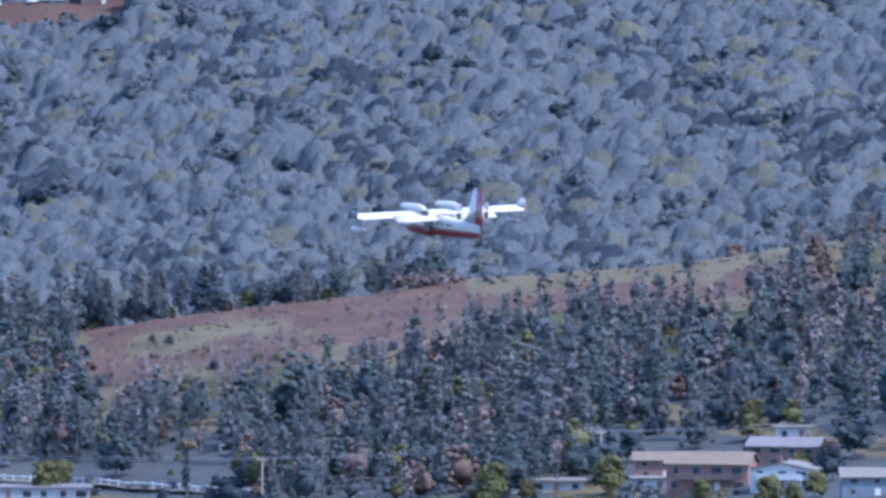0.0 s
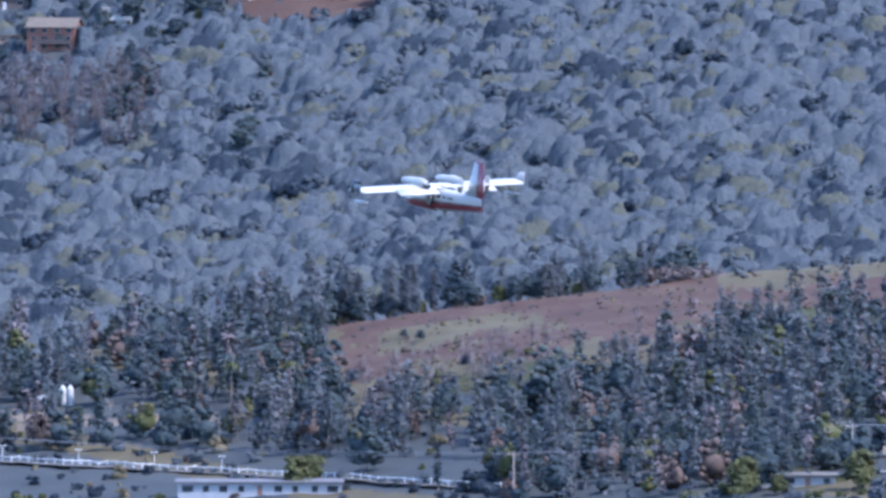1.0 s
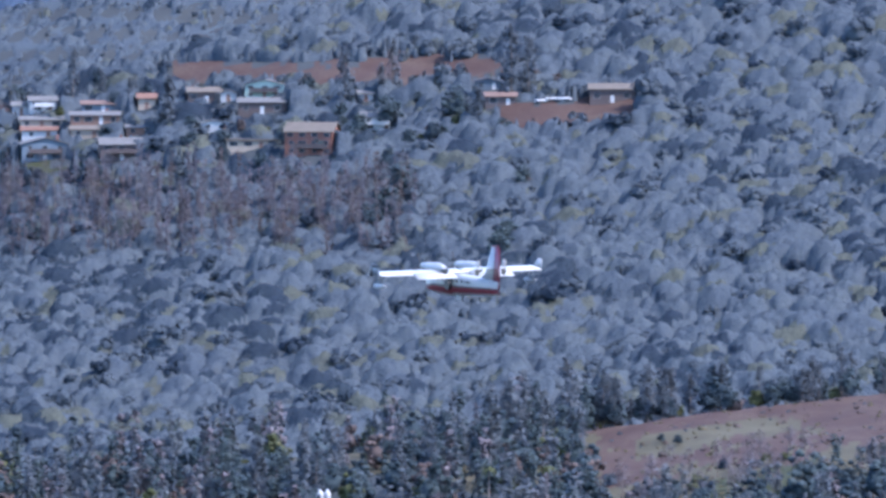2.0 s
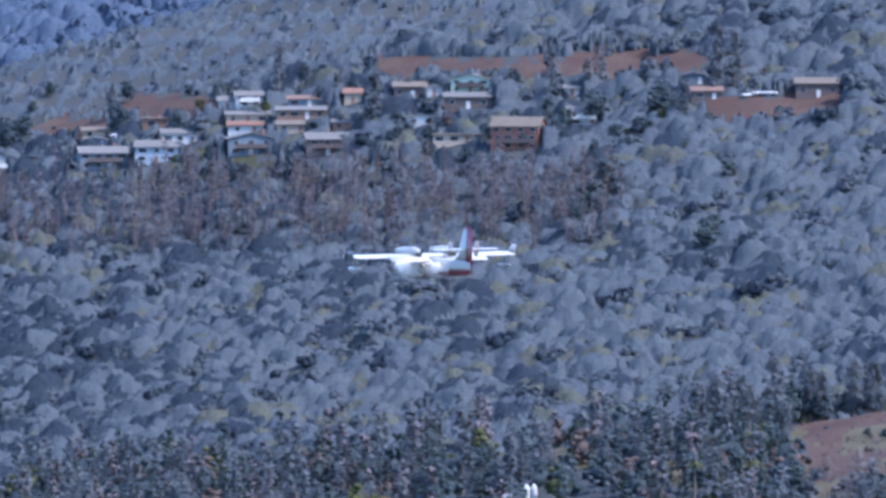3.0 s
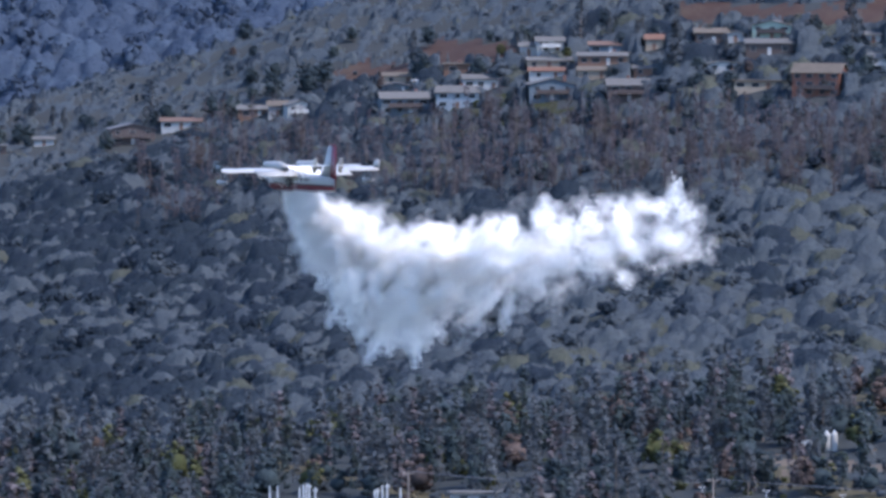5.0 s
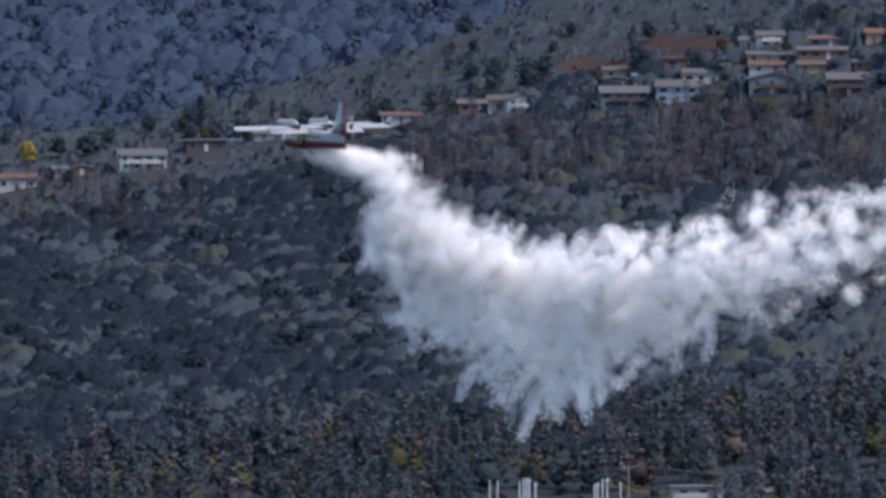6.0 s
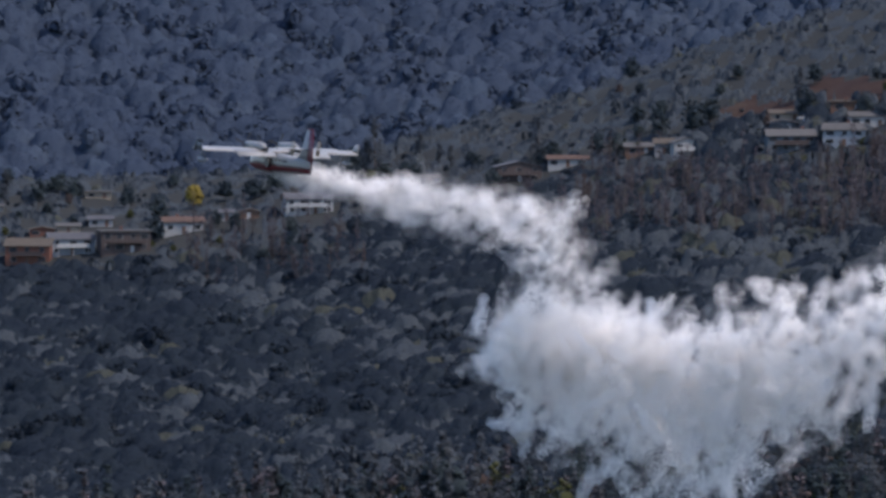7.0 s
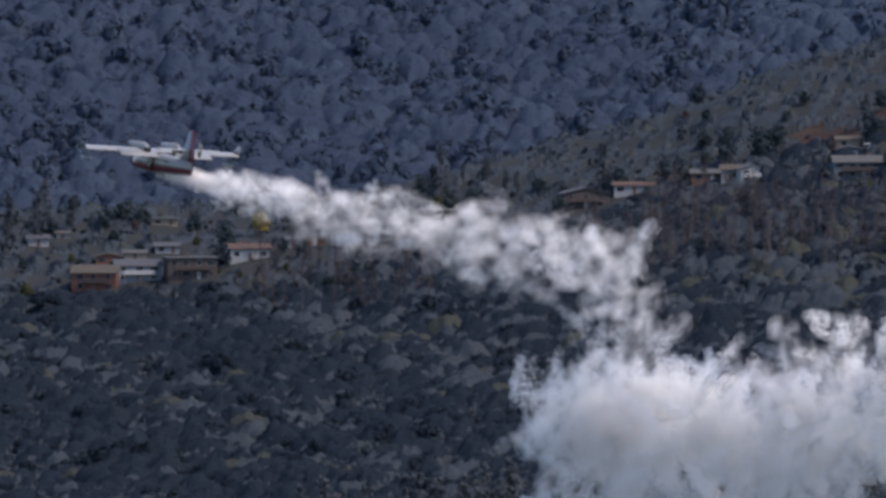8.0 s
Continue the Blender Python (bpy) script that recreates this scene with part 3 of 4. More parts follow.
def near_trees():
    """The trees of the near slope: a row behind the field, and the wood below it."""
    # the row along the far edge of the field
    for _ in range(95):
        u = rng.uniform(640, 1440)
        plant("pine" if rng.uniform() < 0.6 else ("oak" if rng.uniform() < 0.85 else "fresh"), u, rng.uniform(3053, 3082), 0.95 * rng.uniform(0.6, 1.05) if u < 1120 else 0.7 * rng.uniform(0.6, 1.05))
    for _ in range(8):
        plant("rust", rng.uniform(1330, 1490), rng.uniform(3056, 3080), 0.6)
    for _ in range(16):
        plant("pine" if rng.uniform() < 0.8 else "rust", rng.uniform(2050, 2260), rng.uniform(2990, 3080), 0.8)
    plant("oak", 1873, reach(1873, 190, R_NEAR), 0.32)
    plant("oak", 955, reach(955, 325, R_NEAR), 0.36)
    plant("oak", 925, reach(925, 322, R_NEAR), 0.3)
    # bare trees at the foot of the field
    for _ in range(44):
        u = rng.uniform(770, 1340)
        plant("bare", u, reach(u, float(ridge_v(u)) + rng.uniform(105, 175), R_NEAR), 0.8)
    # marked trees
    for k, u, v, s in (("oak", 1190, 470, 1.35), ("oak", 1420, 560, 1.3), ("oak", 1100, 575, 1.1), ("oak", 1560, 590, 1.1), ("cypress", 985, 606, 0.85), ("fresh", 1528, 600, 1.1),
                       ("fresh", 1660, 545, 1.0), ("fresh", 1735, 590, 1.1), ("fresh", 1985, 490, 1.0), ("fresh", 2100, 590, 1.1), ("fresh", 735, 590, 1.15), ("rust", 940, 500, 0.8),
                       ("oak", 860, 560, 1.0), ("fresh", 760, 575, 1.0), ("oak", 2020, 440, 1.0), ("oak", 2190, 420, 1.0), ("fresh", 1900, 600, 0.8), ("oak", 1985, 520, 0.7), ("oak", 1890, 505, 0.9), ("pine", 1880, 490, 0.9), ("oak", 2130, 560, 0.9), ("oak", 2170, 520, 1.0), ("rust", 2130, 535, 0.6), ("fresh", 2015, 605, 0.8), ("oak", 1770, 530, 0.9), ("pine", 2190, 500, 0.9), ("fresh", 2060, 600, 0.9), ("oak", 1560, 575, 0.8), ("fresh", 1590, 596, 0.8)):
        plant(k, u, reach(u, v, R_NEAR), s)
    n = 0
    while n < 200:
        u = rng.uniform(-2050, 2330)
        d = rng.uniform(0, 1) ** 0.7 * 330
        v = float(ridge_v(u)) + d
        if u > 800 and d < (185 if u < 1350 else 135 if u < 1480 else 95):
            continue
        if abs(v - 545) < 16 and 150 < u < 1100 or abs(v - 465) < 26 and 180 < u < 620 or (1740 < u < 2250 and v > 470) or (-700 < u < -250 and v > 525):
            continue
        if 40 < u < 1110 and v > rail_v(u) - 6:
            continue
        q = rng.uniform()
        k = "pine" if q < 0.5 else "oak" if q < 0.82 else "fresh" if q < 0.9 and v > 430 else "rust" if q < 0.93 else "bare" if q < 0.97 else "oak"
        plant(k, u, reach(u, v, R_NEAR), 0.9)
        n += 1


near_trees()


def wood():
    """The rest of the wood, and low brush between the trees."""
    def pine_shape():
        w = rng.uniform(0.15, 0.26)
        pts = crown_points(420, 1.0, w, 0.1)
        mass = pts[::28]
        return join([puffs(mass, w * rng.uniform(0.1, 0.2, len(mass)) * (1.2 - 0.55 * mass[:, 2]), 1.6, 0.2),
                     leaves(pts[::2], 0.042, (pts[::2] - [0, 0, 0.45]) * [1, 1, 0.7] + [0, 0, 0.1], 0.45)])

    def oak_shape():
        pts = round_points(450, 0.9, 0.45, 0.03)
        mass = pts[::22]
        return join([lump((0, 0, 0.4), (0.3, 0.3, 0.28)), puffs(mass, rng.uniform(0.06, 0.11, len(mass)), 0.8, 0.15),
                     leaves(pts[::3], 0.046, pts[::3] - [0, 0, 0.25], 0.45)])
    shapes = [pine_shape() for _ in range(7)]
    rounds = [oak_shape() for _ in range(5)]
    n = 5600
    u, r = rng.uniform(-2300, 2400, n), rng.uniform(2600, 3078, n)
    v, d = land_v(u, r), land_v(u, r) - ridge_v(u)
    bad = ((u > 800) & (d < np.where(u < 1350, 185, np.where(u < 1480, 135, 95)))) | ((np.abs(v - 545) < 18) & (u > 150) & (u < 1100)) | ((np.abs(v - 465) < 22) & (u > 180) & (u < 620))
    bad |= ((u > 1740) & (u < 2250) & (v > 470)) | ((u > -700) & (u < -250) & (v > 525)) | (d > 400) | ((u > 40) & (u < 1110) & (v > rail_v(u) - 6)) | (v > 625) | (np.abs(u) > 2150) & (u < 0)
    u, r = u[~bad], r[~bad]
    h = rng.uniform(6, 14.5, len(u))
    k = rng.uniform(0, 1, len(u)) < 0.68
    g = ground_rows(u, r, h, h)
    scatter("pine_wood", g[k], shapes, [PINE, OAK, TWIG], "grey-green pine wood covering the lower slope", "woodland", rng.choice([0, 0, 0, 0, 0, 1, 1, 2], int(k.sum())))
    g[:, 3:] *= 0.7
    scatter("oak_wood", g[~k], rounds, [OAK, SPRING, RUST], "dark rounded oaks among the pines", "woodland", rng.choice([0, 0, 0, 0, 1, 2], int((~k).sum())))
    n = 2600
    u, r = rng.uniform(-2300, 2400, n), rng.uniform(2600, 3082, n)
    d = land_v(u, r) - ridge_v(u)
    ok = ~((u > 790) & (d < 92) & (d > 4)) & (d < 430)
    u, r = u[ok], r[ok]
    rad = rng.gamma(4, 0.35, len(u))
    scatter("brush", ground_rows(u, r, rad, rad * 1.1), BUSHES, [SHRUB, SPRING, RUST, DARK_SHADE_SHRUB, STRAW], "low green and brown brush between the trees", "shrubs",
            rng.choice([0, 0, 0, 0, 1, 2, 3, 3, 4], len(u)))


wood()


def field_grass():
    """Dry tufts and low weeds on the field."""
    n = 3000
    u, r = rng.uniform(780, 2150, n), rng.uniform(2880, 3056, n)
    d = land_v(u, r) - ridge_v(u)
    ok = (d > 2) & (d < 190) & (rng.uniform(0, 1, n) < 0.55 + 0.45 * np.sin(u / 33 + r / 6) * np.sin(u / 71 - r / 11))
    u, r = u[ok], r[ok]
    rad = rng.gamma(4, 0.13, len(u))
    scatter("field_grass", ground_rows(u, r, rad, rad * 0.7, 0.05), FAR_BUSHES, [STRAW, RUST, SHRUB], "dry straw-coloured grass tufts and weeds on the field", "grass",
            rng.choice([0, 0, 0, 1, 1, 1, 2], len(u)))


field_grass()


def dead_pines():
    """The belt of dead pines below the houses."""
    def dead_shape():
        pts = crown_points(280, 1.0, 0.16, 0.12, cone=0.6)
        b = tube(bmesh.new(), (0, 0, -0.03), (0, 0, 0.95), 0.016, 0.004, 5)
        bmesh.ops.triangulate(b, faces=b.faces)
        b.verts.index_update()
        v = np.array([x.co for x in b.verts])
        f = np.array([[x.index for x in q.verts] for q in b.faces])
        b.free()
        return join([(v, f), leaves(pts[::2], 0.022)])
    shapes = [dead_shape() for _ in range(8)]
    us, rs = [], []
    for lo, hi, v0, v1, n in ((-800, 480, -125, 10, 330), (-300, 520, -140, -30, 90), (-1500, -1180, -20, 90, 60), (-900, -760, -60, 60, 40)):
        for _ in range(n):
            u = rng.uniform(lo, hi)
            us.append(u), rs.append(reach(u, rng.uniform(v0, v1), R_HILL))
    h = rng.uniform(6, 13, len(us))
    scatter("dead_pines", ground_rows(np.array(us), np.array(rs), h, h), shapes, [TWIG, RUST], "grey-purple dead pines standing among the shrubs", "trees", rng.choice([0, 0, 0, 1], len(us)))


dead_pines()


def hill_trees():
    """Dead pines and dark oaks on the hillside, pines between the houses."""
    for _ in range(125):
        u = rng.uniform(-760, 480)
        v = rng.uniform(-125, -10) + (30 if u < -300 else 0)
        plant("snag", u, reach(u, v, R_HILL), 0.85)
    for u, v, s in ((-184, -20, 1.0), (-79, -135, 0.75), (440, -70, 1.0), (460, -100, 1.1), (410, -40, 0.8), (640, 0, 1.0), (655, -25, 0.8), (-220, -30, 0.6)):
        plant("oak", u, reach(u, v, R_HILL), s)
    for u, v, s in ((51, -232, 1.25), (-116, -282, 0.85), (-66, -282, 0.75), (-15, -275, 0.6), (365, -268, 1.2), (430, -290, 1.0), (450, -300, 1.0), (600, -240, 1.0), (660, -290, 1.25), (690, -290, 1.2),
                    (-412, -240, 0.85), (-1180, -112, 1.1), (-1164, -112, 1.05), (-875, -140, 0.8), (-1085, -135, 0.7), (-1030, -125, 0.6), (-1050, -130, 0.6), (-1866, -75, 0.9), (-1880, -40, 1.0), (-1820, -60, 0.9), (-1930, -20, 1.1)):
        plant("pine", u, reach(u, v, R_HILL), s)
    for u, v, s in ((-400, -218, 0.7), (-570, -205, 0.9), (-600, -190, 0.8), (-660, -180, 0.7), (-770, -150, 0.8), (-640, -150, 0.5), (320, -190, 0.6), (390, -220, 0.8), (440, -235, 0.9), (520, -210, 0.8), (560, -250, 0.8), (300, -295, 0.6),
                    (480, -200, 0.7), (-240, -170, 0.6), (-60, -205, 0.7), (150, -195, 0.6), (90, -190, 0.6), (-330, -130, 0.6), (-1380, -70, 0.8), (-1430, -65, 0.8), (-1480, -60, 0.7), (-1340, -85, 0.7), (-1270, -110, 0.6), (-1600, -60, 0.6), (-1700, -70, 0.6)):
        plant("oak", u, reach(u, v, R_HILL), s)
    for lo, hi, v0, v1, n in ((-760, 700, -305, -125, 85), (-1960, -1240, -95, 60, 46), (-1240, -760, -140, -70, 26)):
        k = 0
        while k < n:
            u, v = rng.uniform(lo, hi), rng.uniform(v0, v1)
            if any(abs(u - h[0]) < h[2] * 0.5 and -3 < v - h[1] < 24 for h in HOUSES):
                continue
            q = rng.uniform()
            plant("oak" if q < 0.68 else "pine" if q < 0.85 else "fresh" if q < 0.93 else "rust", u, reach(u, v, R_HILL), rng.uniform(0.38, 0.62) * (0.8 if q > 0.68 and q < 0.85 else 1.0))
            k += 1
    plant("gold", -1485, reach(-1485, -55, R_HILL), 0.95)
    plant("fresh", -1900, reach(-1900, 60, R_HILL), 0.9)
    for u, v in ((-340, -150), (-300, -165), (-40, -200), (230, -225), (-700, -150), (-1440, 10), (-1560, 15)):
        plant("fresh", u, reach(u, v, R_HILL), 0.5)
    for u, v in ((740, -310), (700, -312), (560, -315), (-470, -190), (-1300, 20)):
        plant("rust", u, reach(u, v, R_HILL), 0.6)


hill_trees()


# ---- houses ----
def loft(rings, slots=None, cap=True):
    bm = bmesh.new()
    rows = [[bm.verts.new(p) for p in ring] for ring in rings]
    n = len(rows[0])
    for a, b in zip(rows, rows[1:]):
        for k in range(n):
            f = bm.faces.new((a[k], a[(k + 1) % n], b[(k + 1) % n], b[k]))
            f.material_index = slots[k] if slots else 0
            f.smooth = True
    if cap:
        bm.faces.new(rows[0][::-1])
        bm.faces.new(rows[-1])
    bmesh.ops.recalc_face_normals(bm, faces=bm.faces)
    return bm


def paint(name, c, scale=0.5):
    return material(name, [tuple(x * 0.5 for x in c), tuple(x * 0.62 for x in c), tuple(x * 0.72 for x in c)], scale, rough=0.8, fine=4, obj=0.3)


WALLS = {"slate": paint("slate_siding", (0.13, 0.16, 0.19)), "blue": paint("pale_blue_siding", (0.3, 0.34, 0.38)), "grey": paint("grey_siding", (0.32, 0.33, 0.34)), "white": paint("white_siding", (0.38, 0.39, 0.39)),
         "brown": paint("brown_siding", (0.20, 0.13, 0.10)), "tan": paint("tan_stucco", (0.34, 0.29, 0.23)), "dark": paint("dark_wood_siding", (0.11, 0.09, 0.085)), "green": paint("pale_green_siding", (0.36, 0.44, 0.37)),
         "redwood": paint("redwood_siding", (0.20, 0.10, 0.075)), "brick": paint("red_brick_wall", (0.19, 0.115, 0.10))}
ROOFS = {"pale": paint("pale_shingles", (0.135, 0.13, 0.125)), "tan": paint("tan_shingles", (0.135, 0.115, 0.095)), "grey": paint("grey_shingles", (0.13, 0.13, 0.14)), "orange": paint("orange_tiles", (0.17, 0.10, 0.075)), "brown": paint("brown_shingles", (0.16, 0.11, 0.09))}
TRIM = paint("white_trim", (0.5, 0.5, 0.49))
WORDS = {"slate": "slate-blue", "blue": "pale blue", "grey": "grey", "white": "white", "brown": "brown", "tan": "tan stucco", "dark": "dark wooden", "green": "pale green", "redwood": "redwood-clad", "brick": "red brick"}
ROOFWORDS = {"pale": "pale shingle roof", "tan": "tan shingle roof", "grey": "grey roof", "orange": "orange tile roof", "brown": "brown roof"}


def house(u, v, w, h, storeys, roof, wall, cover, turn, rr, near):
    r = reach(u, v, rr)
    k = F / r
    w, h = w / k, h / k
    d = max(6.0, min(10.0, w * 0.7))
    tall = h * (0.93 if roof == "flat" else 0.74)
    p = spot(u, r)
    ob = thing("house", pose(p.x, p.y, p.z, 0, 0, turn - math.degrees(u / F)), f"{WORDS[wall]} {'two-storey ' if storeys > 1 else 'single-storey '}house with a {ROOFWORDS[cover]} on the slope", "house",
               "houses on the near slope" if near else "houses on the hillside")
    bm = block(-w / 2, 0, -2.2, w / 2, d, tall)
    if roof != "flat":
        rise = h - tall
        if roof == "gable":
            for y0, y1 in ((0.0, 0.2), (d - 0.2, d)):
                a = [bm.verts.new(q) for q in ((-w / 2, y0, tall), (w / 2, y0, tall), (0, y0, tall + rise))]
                b = [bm.verts.new(q) for q in ((-w / 2, y1, tall), (w / 2, y1, tall), (0, y1, tall + rise))]
                bm.faces.new(a), bm.faces.new(b[::-1])
                for i in range(3):
                    bm.faces.new((a[i], b[i], b[(i + 1) % 3], a[(i + 1) % 3]))
        else:
            for x0, x1 in ((-w / 2, -w / 2 + 0.2), (w / 2 - 0.2, w / 2)):
                a = [bm.verts.new(q) for q in ((x0, 0, tall), (x0, d, tall), (x0, d / 2, tall + rise))]
                b = [bm.verts.new(q) for q in ((x1, 0, tall), (x1, d, tall), (x1, d / 2, tall + rise))]
                bm.faces.new(a), bm.faces.new(b[::-1])
                for i in range(3):
                    bm.faces.new((a[i], b[i], b[(i + 1) % 3], a[(i + 1) % 3]))
    bmesh.ops.recalc_face_normals(bm, faces=bm.faces)
    part("wall", bm, WALLS[wall], ob)
    o, th = 0.55, 0.18
    bm = bmesh.new()
    if roof == "flat":
        box(bm, -w / 2 - o, -o, tall, w / 2 + o, d + o, tall + 0.32)
    else:
        rise = h - tall
        if roof == "gable":
            prof = [(-w / 2 - o, tall - rise * o / (w / 2)), (0, tall + rise), (w / 2 + o, tall - rise * o / (w / 2))]
            ring = [(x, z + th) for x, z in prof] + [(x, z + 0.02) for x, z in prof[::-1]]
            a, b = [bm.verts.new((x, -o, z)) for x, z in ring], [bm.verts.new((x, d + o, z)) for x, z in ring]
        else:
            prof = [(-o, tall - rise * o / (d / 2)), (d / 2, tall + rise), (d + o, tall - rise * o / (d / 2))]
            ring = [(x, z + th) for x, z in prof] + [(x, z + 0.02) for x, z in prof[::-1]]
            a, b = [bm.verts.new((-w / 2 - o, y, z)) for y, z in ring], [bm.verts.new((w / 2 + o, y, z)) for y, z in ring]
        for i in range(6):
            bm.faces.new((a[i], a[(i + 1) % 6], b[(i + 1) % 6], b[i]))
        for q in (a, b):
            bm.faces.new((q[0], q[1], q[4], q[5])), bm.faces.new((q[1], q[2], q[3], q[4]))
        bmesh.ops.recalc_face_normals(bm, faces=bm.faces)
    rf = part("roof", bm, ROOFS[cover], ob)
    if w > 9 and rng.uniform() < 0.5:
        cx = rng.uniform(-w / 3, w / 3)
        part("chimney", block(cx - 0.4, d * 0.6, tall, cx + 0.4, d * 0.6 + 0.8, h + 0.9), WALLS["brick"], rf)
    n = max(1, int(w / 3.2))
    fl = tall / storeys
    for s in range(storeys):
        for i in range(n):
            if s == 0 and i == n // 2 and storeys < 3:
                part("door", block(-0.5 + (i + 0.5) * w / n - w / 2, -0.05, 0.02, 0.5 + (i + 0.5) * w / n - w / 2, 0.02, min(2.1, fl * 0.85)), TRIM if wall in ("brown", "dark", "slate", "brick") else WALLS["brown"], ob)
                continue
            x, hw, hh = (i + 0.5) * w / n - w / 2 + rng.uniform(-0.2, 0.2), rng.choice([0.55, 0.75, 1.0]), min(0.65, fl * 0.24)
            z = fl * s + fl * 0.56
            wi = part("window", block(x - hw - 0.07, -0.06, z - hh - 0.07, x + hw + 0.07, 0.03, z + hh + 0.07), TRIM if wall in ("white", "blue", "green") else WALLS["grey"], ob)
            part("pane", block(x - hw, -0.075, z - hh, x + hw, -0.04, z + hh), DARKGLASS, wi)
    if storeys > 1 and rng.uniform() < 0.6:
        part("balcony", box(block(-w * 0.36, -1.5, fl - 0.2, w * 0.36, 0.0, fl), -w * 0.36, -1.5, fl, w * 0.36, -1.42, fl + 0.95), TRIM if wall in ("white", "blue", "grey") else WALLS["dark"], ob, "timber balcony along the front")
        for x in (-w * 0.34, 0, w * 0.34):
            part("post", block(x - 0.08, -1.48, -1.5, x + 0.08, -1.34, fl - 0.2), TRIM if wall in ("white", "blue", "grey") else WALLS["dark"], ob)


DARKGLASS = material("dark_glass", [(0.015, 0.018, 0.022), (0.03, 0.035, 0.04)], 1, rough=0.08)
for row in HOUSES:
    house(*row, R_HILL, False)
for row in NEAR_HOUSES:
    house(*row, R_NEAR, True)
house(-931, -440, 26, 12, 1, "long", "white", "pale", 0, R_FAR, False)


# ---- road, rail, poles, tanks, cars ----
ASPHALT = material("asphalt", [(0.05, 0.05, 0.05), (0.075, 0.073, 0.07)], 0.3, fine=4)
STEEL = material("galvanised_steel", [(0.42, 0.43, 0.44), (0.55, 0.56, 0.57)], 0.8, rough=0.5, metal=0.3, fine=5)
WOODPOLE = material("weathered_pole", [(0.16, 0.13, 0.11), (0.26, 0.22, 0.19)], 0.8, fine=5)
WIRE = material("cable", [(0.10, 0.10, 0.11), (0.14, 0.14, 0.15)], 1, rough=0.6)


def guard_rail():
    us = np.arange(90, 1100, 15.5)
    pts = [spot(u, reach(u, float(rail_v(u)) + 7, R_NEAR)) for u in us]
    ob = thing("guard_rail", Matrix.Translation(pts[0]), "long pale steel guard rail on posts along the road", "guard rail")
    o = pts[0]
    bm = bmesh.new()
    for a, b in zip(pts, pts[1:]):
        tube(bm, a - o + Vector((0, 0, 0.72)), b - o + Vector((0, 0, 0.72)), 0.17, 0.17, 6)
    part("rail", bm, TRIM, ob)
    me = bpy.data.meshes.new("post")
    b = block(-0.12, -0.08, -0.6, 0.12, 0.08, 1.02)
    b.to_mesh(me)
    b.free()
    for p in pts:
        q = part("post", me, STEEL, ob)
        q.location = p - o
    bm = bmesh.new()
    lo = [(bm.verts.new(p + Vector((0, -0.4, 0.12))), bm.verts.new(p + Vector((0, -7.5, 0.12)))) for p in pts]
    for a, b in zip(lo, lo[1:]):
        bm.faces.new((a[0], a[1], b[1], b[0]))
    me = bpy.data.meshes.new("road")
    bm.to_mesh(me)
    bm.free()
    me.materials.append(ASPHALT)
    tagged(new("road", me), "grey asphalt road beside the guard rail", "road", kind="structure")


guard_rail()


def pole(u, v, rr, h, mat, name, label, arm=0.0):
    p = spot(u, reach(u, v, rr))
    ob = thing(name, Matrix.Translation(p), label, name.replace("_", " "))
    part("pole", tube(bmesh.new(), (0, 0, -0.8), (0, 0, h), 0.19, 0.13, 8), mat, ob)
    if arm:
        part("crossarm", block(-arm, -0.08, h - 0.7, arm, 0.08, h - 0.5), mat, ob)
        for x in (-arm * 0.9, 0, arm * 0.9):
            part("insulator", tube(bmesh.new(), (x, 0, h - 0.5), (x, 0, h - 0.2), 0.07, 0.05, 6), TRIM, ob)
    return p + Vector((0, 0, h - 0.2))


def cable(a, b, sag, n=24):
    rings = []
    for i in range(n + 1):
        p = (b - a) * (i / n) - Vector((0, 0, sag * 4 * (i / n) * (1 - i / n)))
        rings.append([(p.x, p.y + 0.045 * math.cos(k * 1.571), p.z + 0.045 * math.sin(k * 1.571)) for k in range(4)])
    bm = loft(rings)
    ob = part("power_cable", bm, WIRE, None)
    ob.location = a
    return tagged(ob, "thin dark sagging overhead power cable", "cable")


tops = [pole(u, v, R_NEAR, 9.5, WOODPOLE, "utility_pole", "weathered wooden utility pole with a crossarm", 1.1) for u, v in ((-420, 560), (120, 575), (1120, 610), (1720, 560), (2280, 520))]
for a, b in zip(tops, tops[1:]):
    cable(a, b, 1.2)
    cable(a + Vector((1.0, 0, 0)), b + Vector((1.0, 0, -0.4)), 1.5)
for x in (652, 666, 705, 712, 717, 722, 733, 838, 843, 852, 860, 884, 898):
    pole(x - 1318, 556, R_NEAR, rng.uniform(5.0, 6.4), STEEL, "steel_mast", "slim grey steel mast of a small switchyard", 0.5 if x in (722, 733, 843, 860) else 0)


def fence_panel(u0, u1, v):
    a, b = spot(u0, reach(u0, v, R_NEAR)), spot(u1, reach(u1, v, R_NEAR))
    ob = thing("switchyard_fence", Matrix.Translation(a), "low pale fence round the switchyard", "fence")
    bm = bmesh.new()
    for z in (0.3, 1.2, 1.9):
        tube(bm, Vector((0, 0, z)), b - a + Vector((0, 0, z)), 0.06, 0.06, 5)
    part("rail", bm, STEEL, ob)
    for k in range(13):
        q = part("post", tube(bmesh.new(), (0, 0, -0.4), (0, 0, 2.1), 0.06, 0.06, 6), STEEL, ob)
        q.location = (b - a) * (k / 12)


fence_panel(-730, -480, 560)


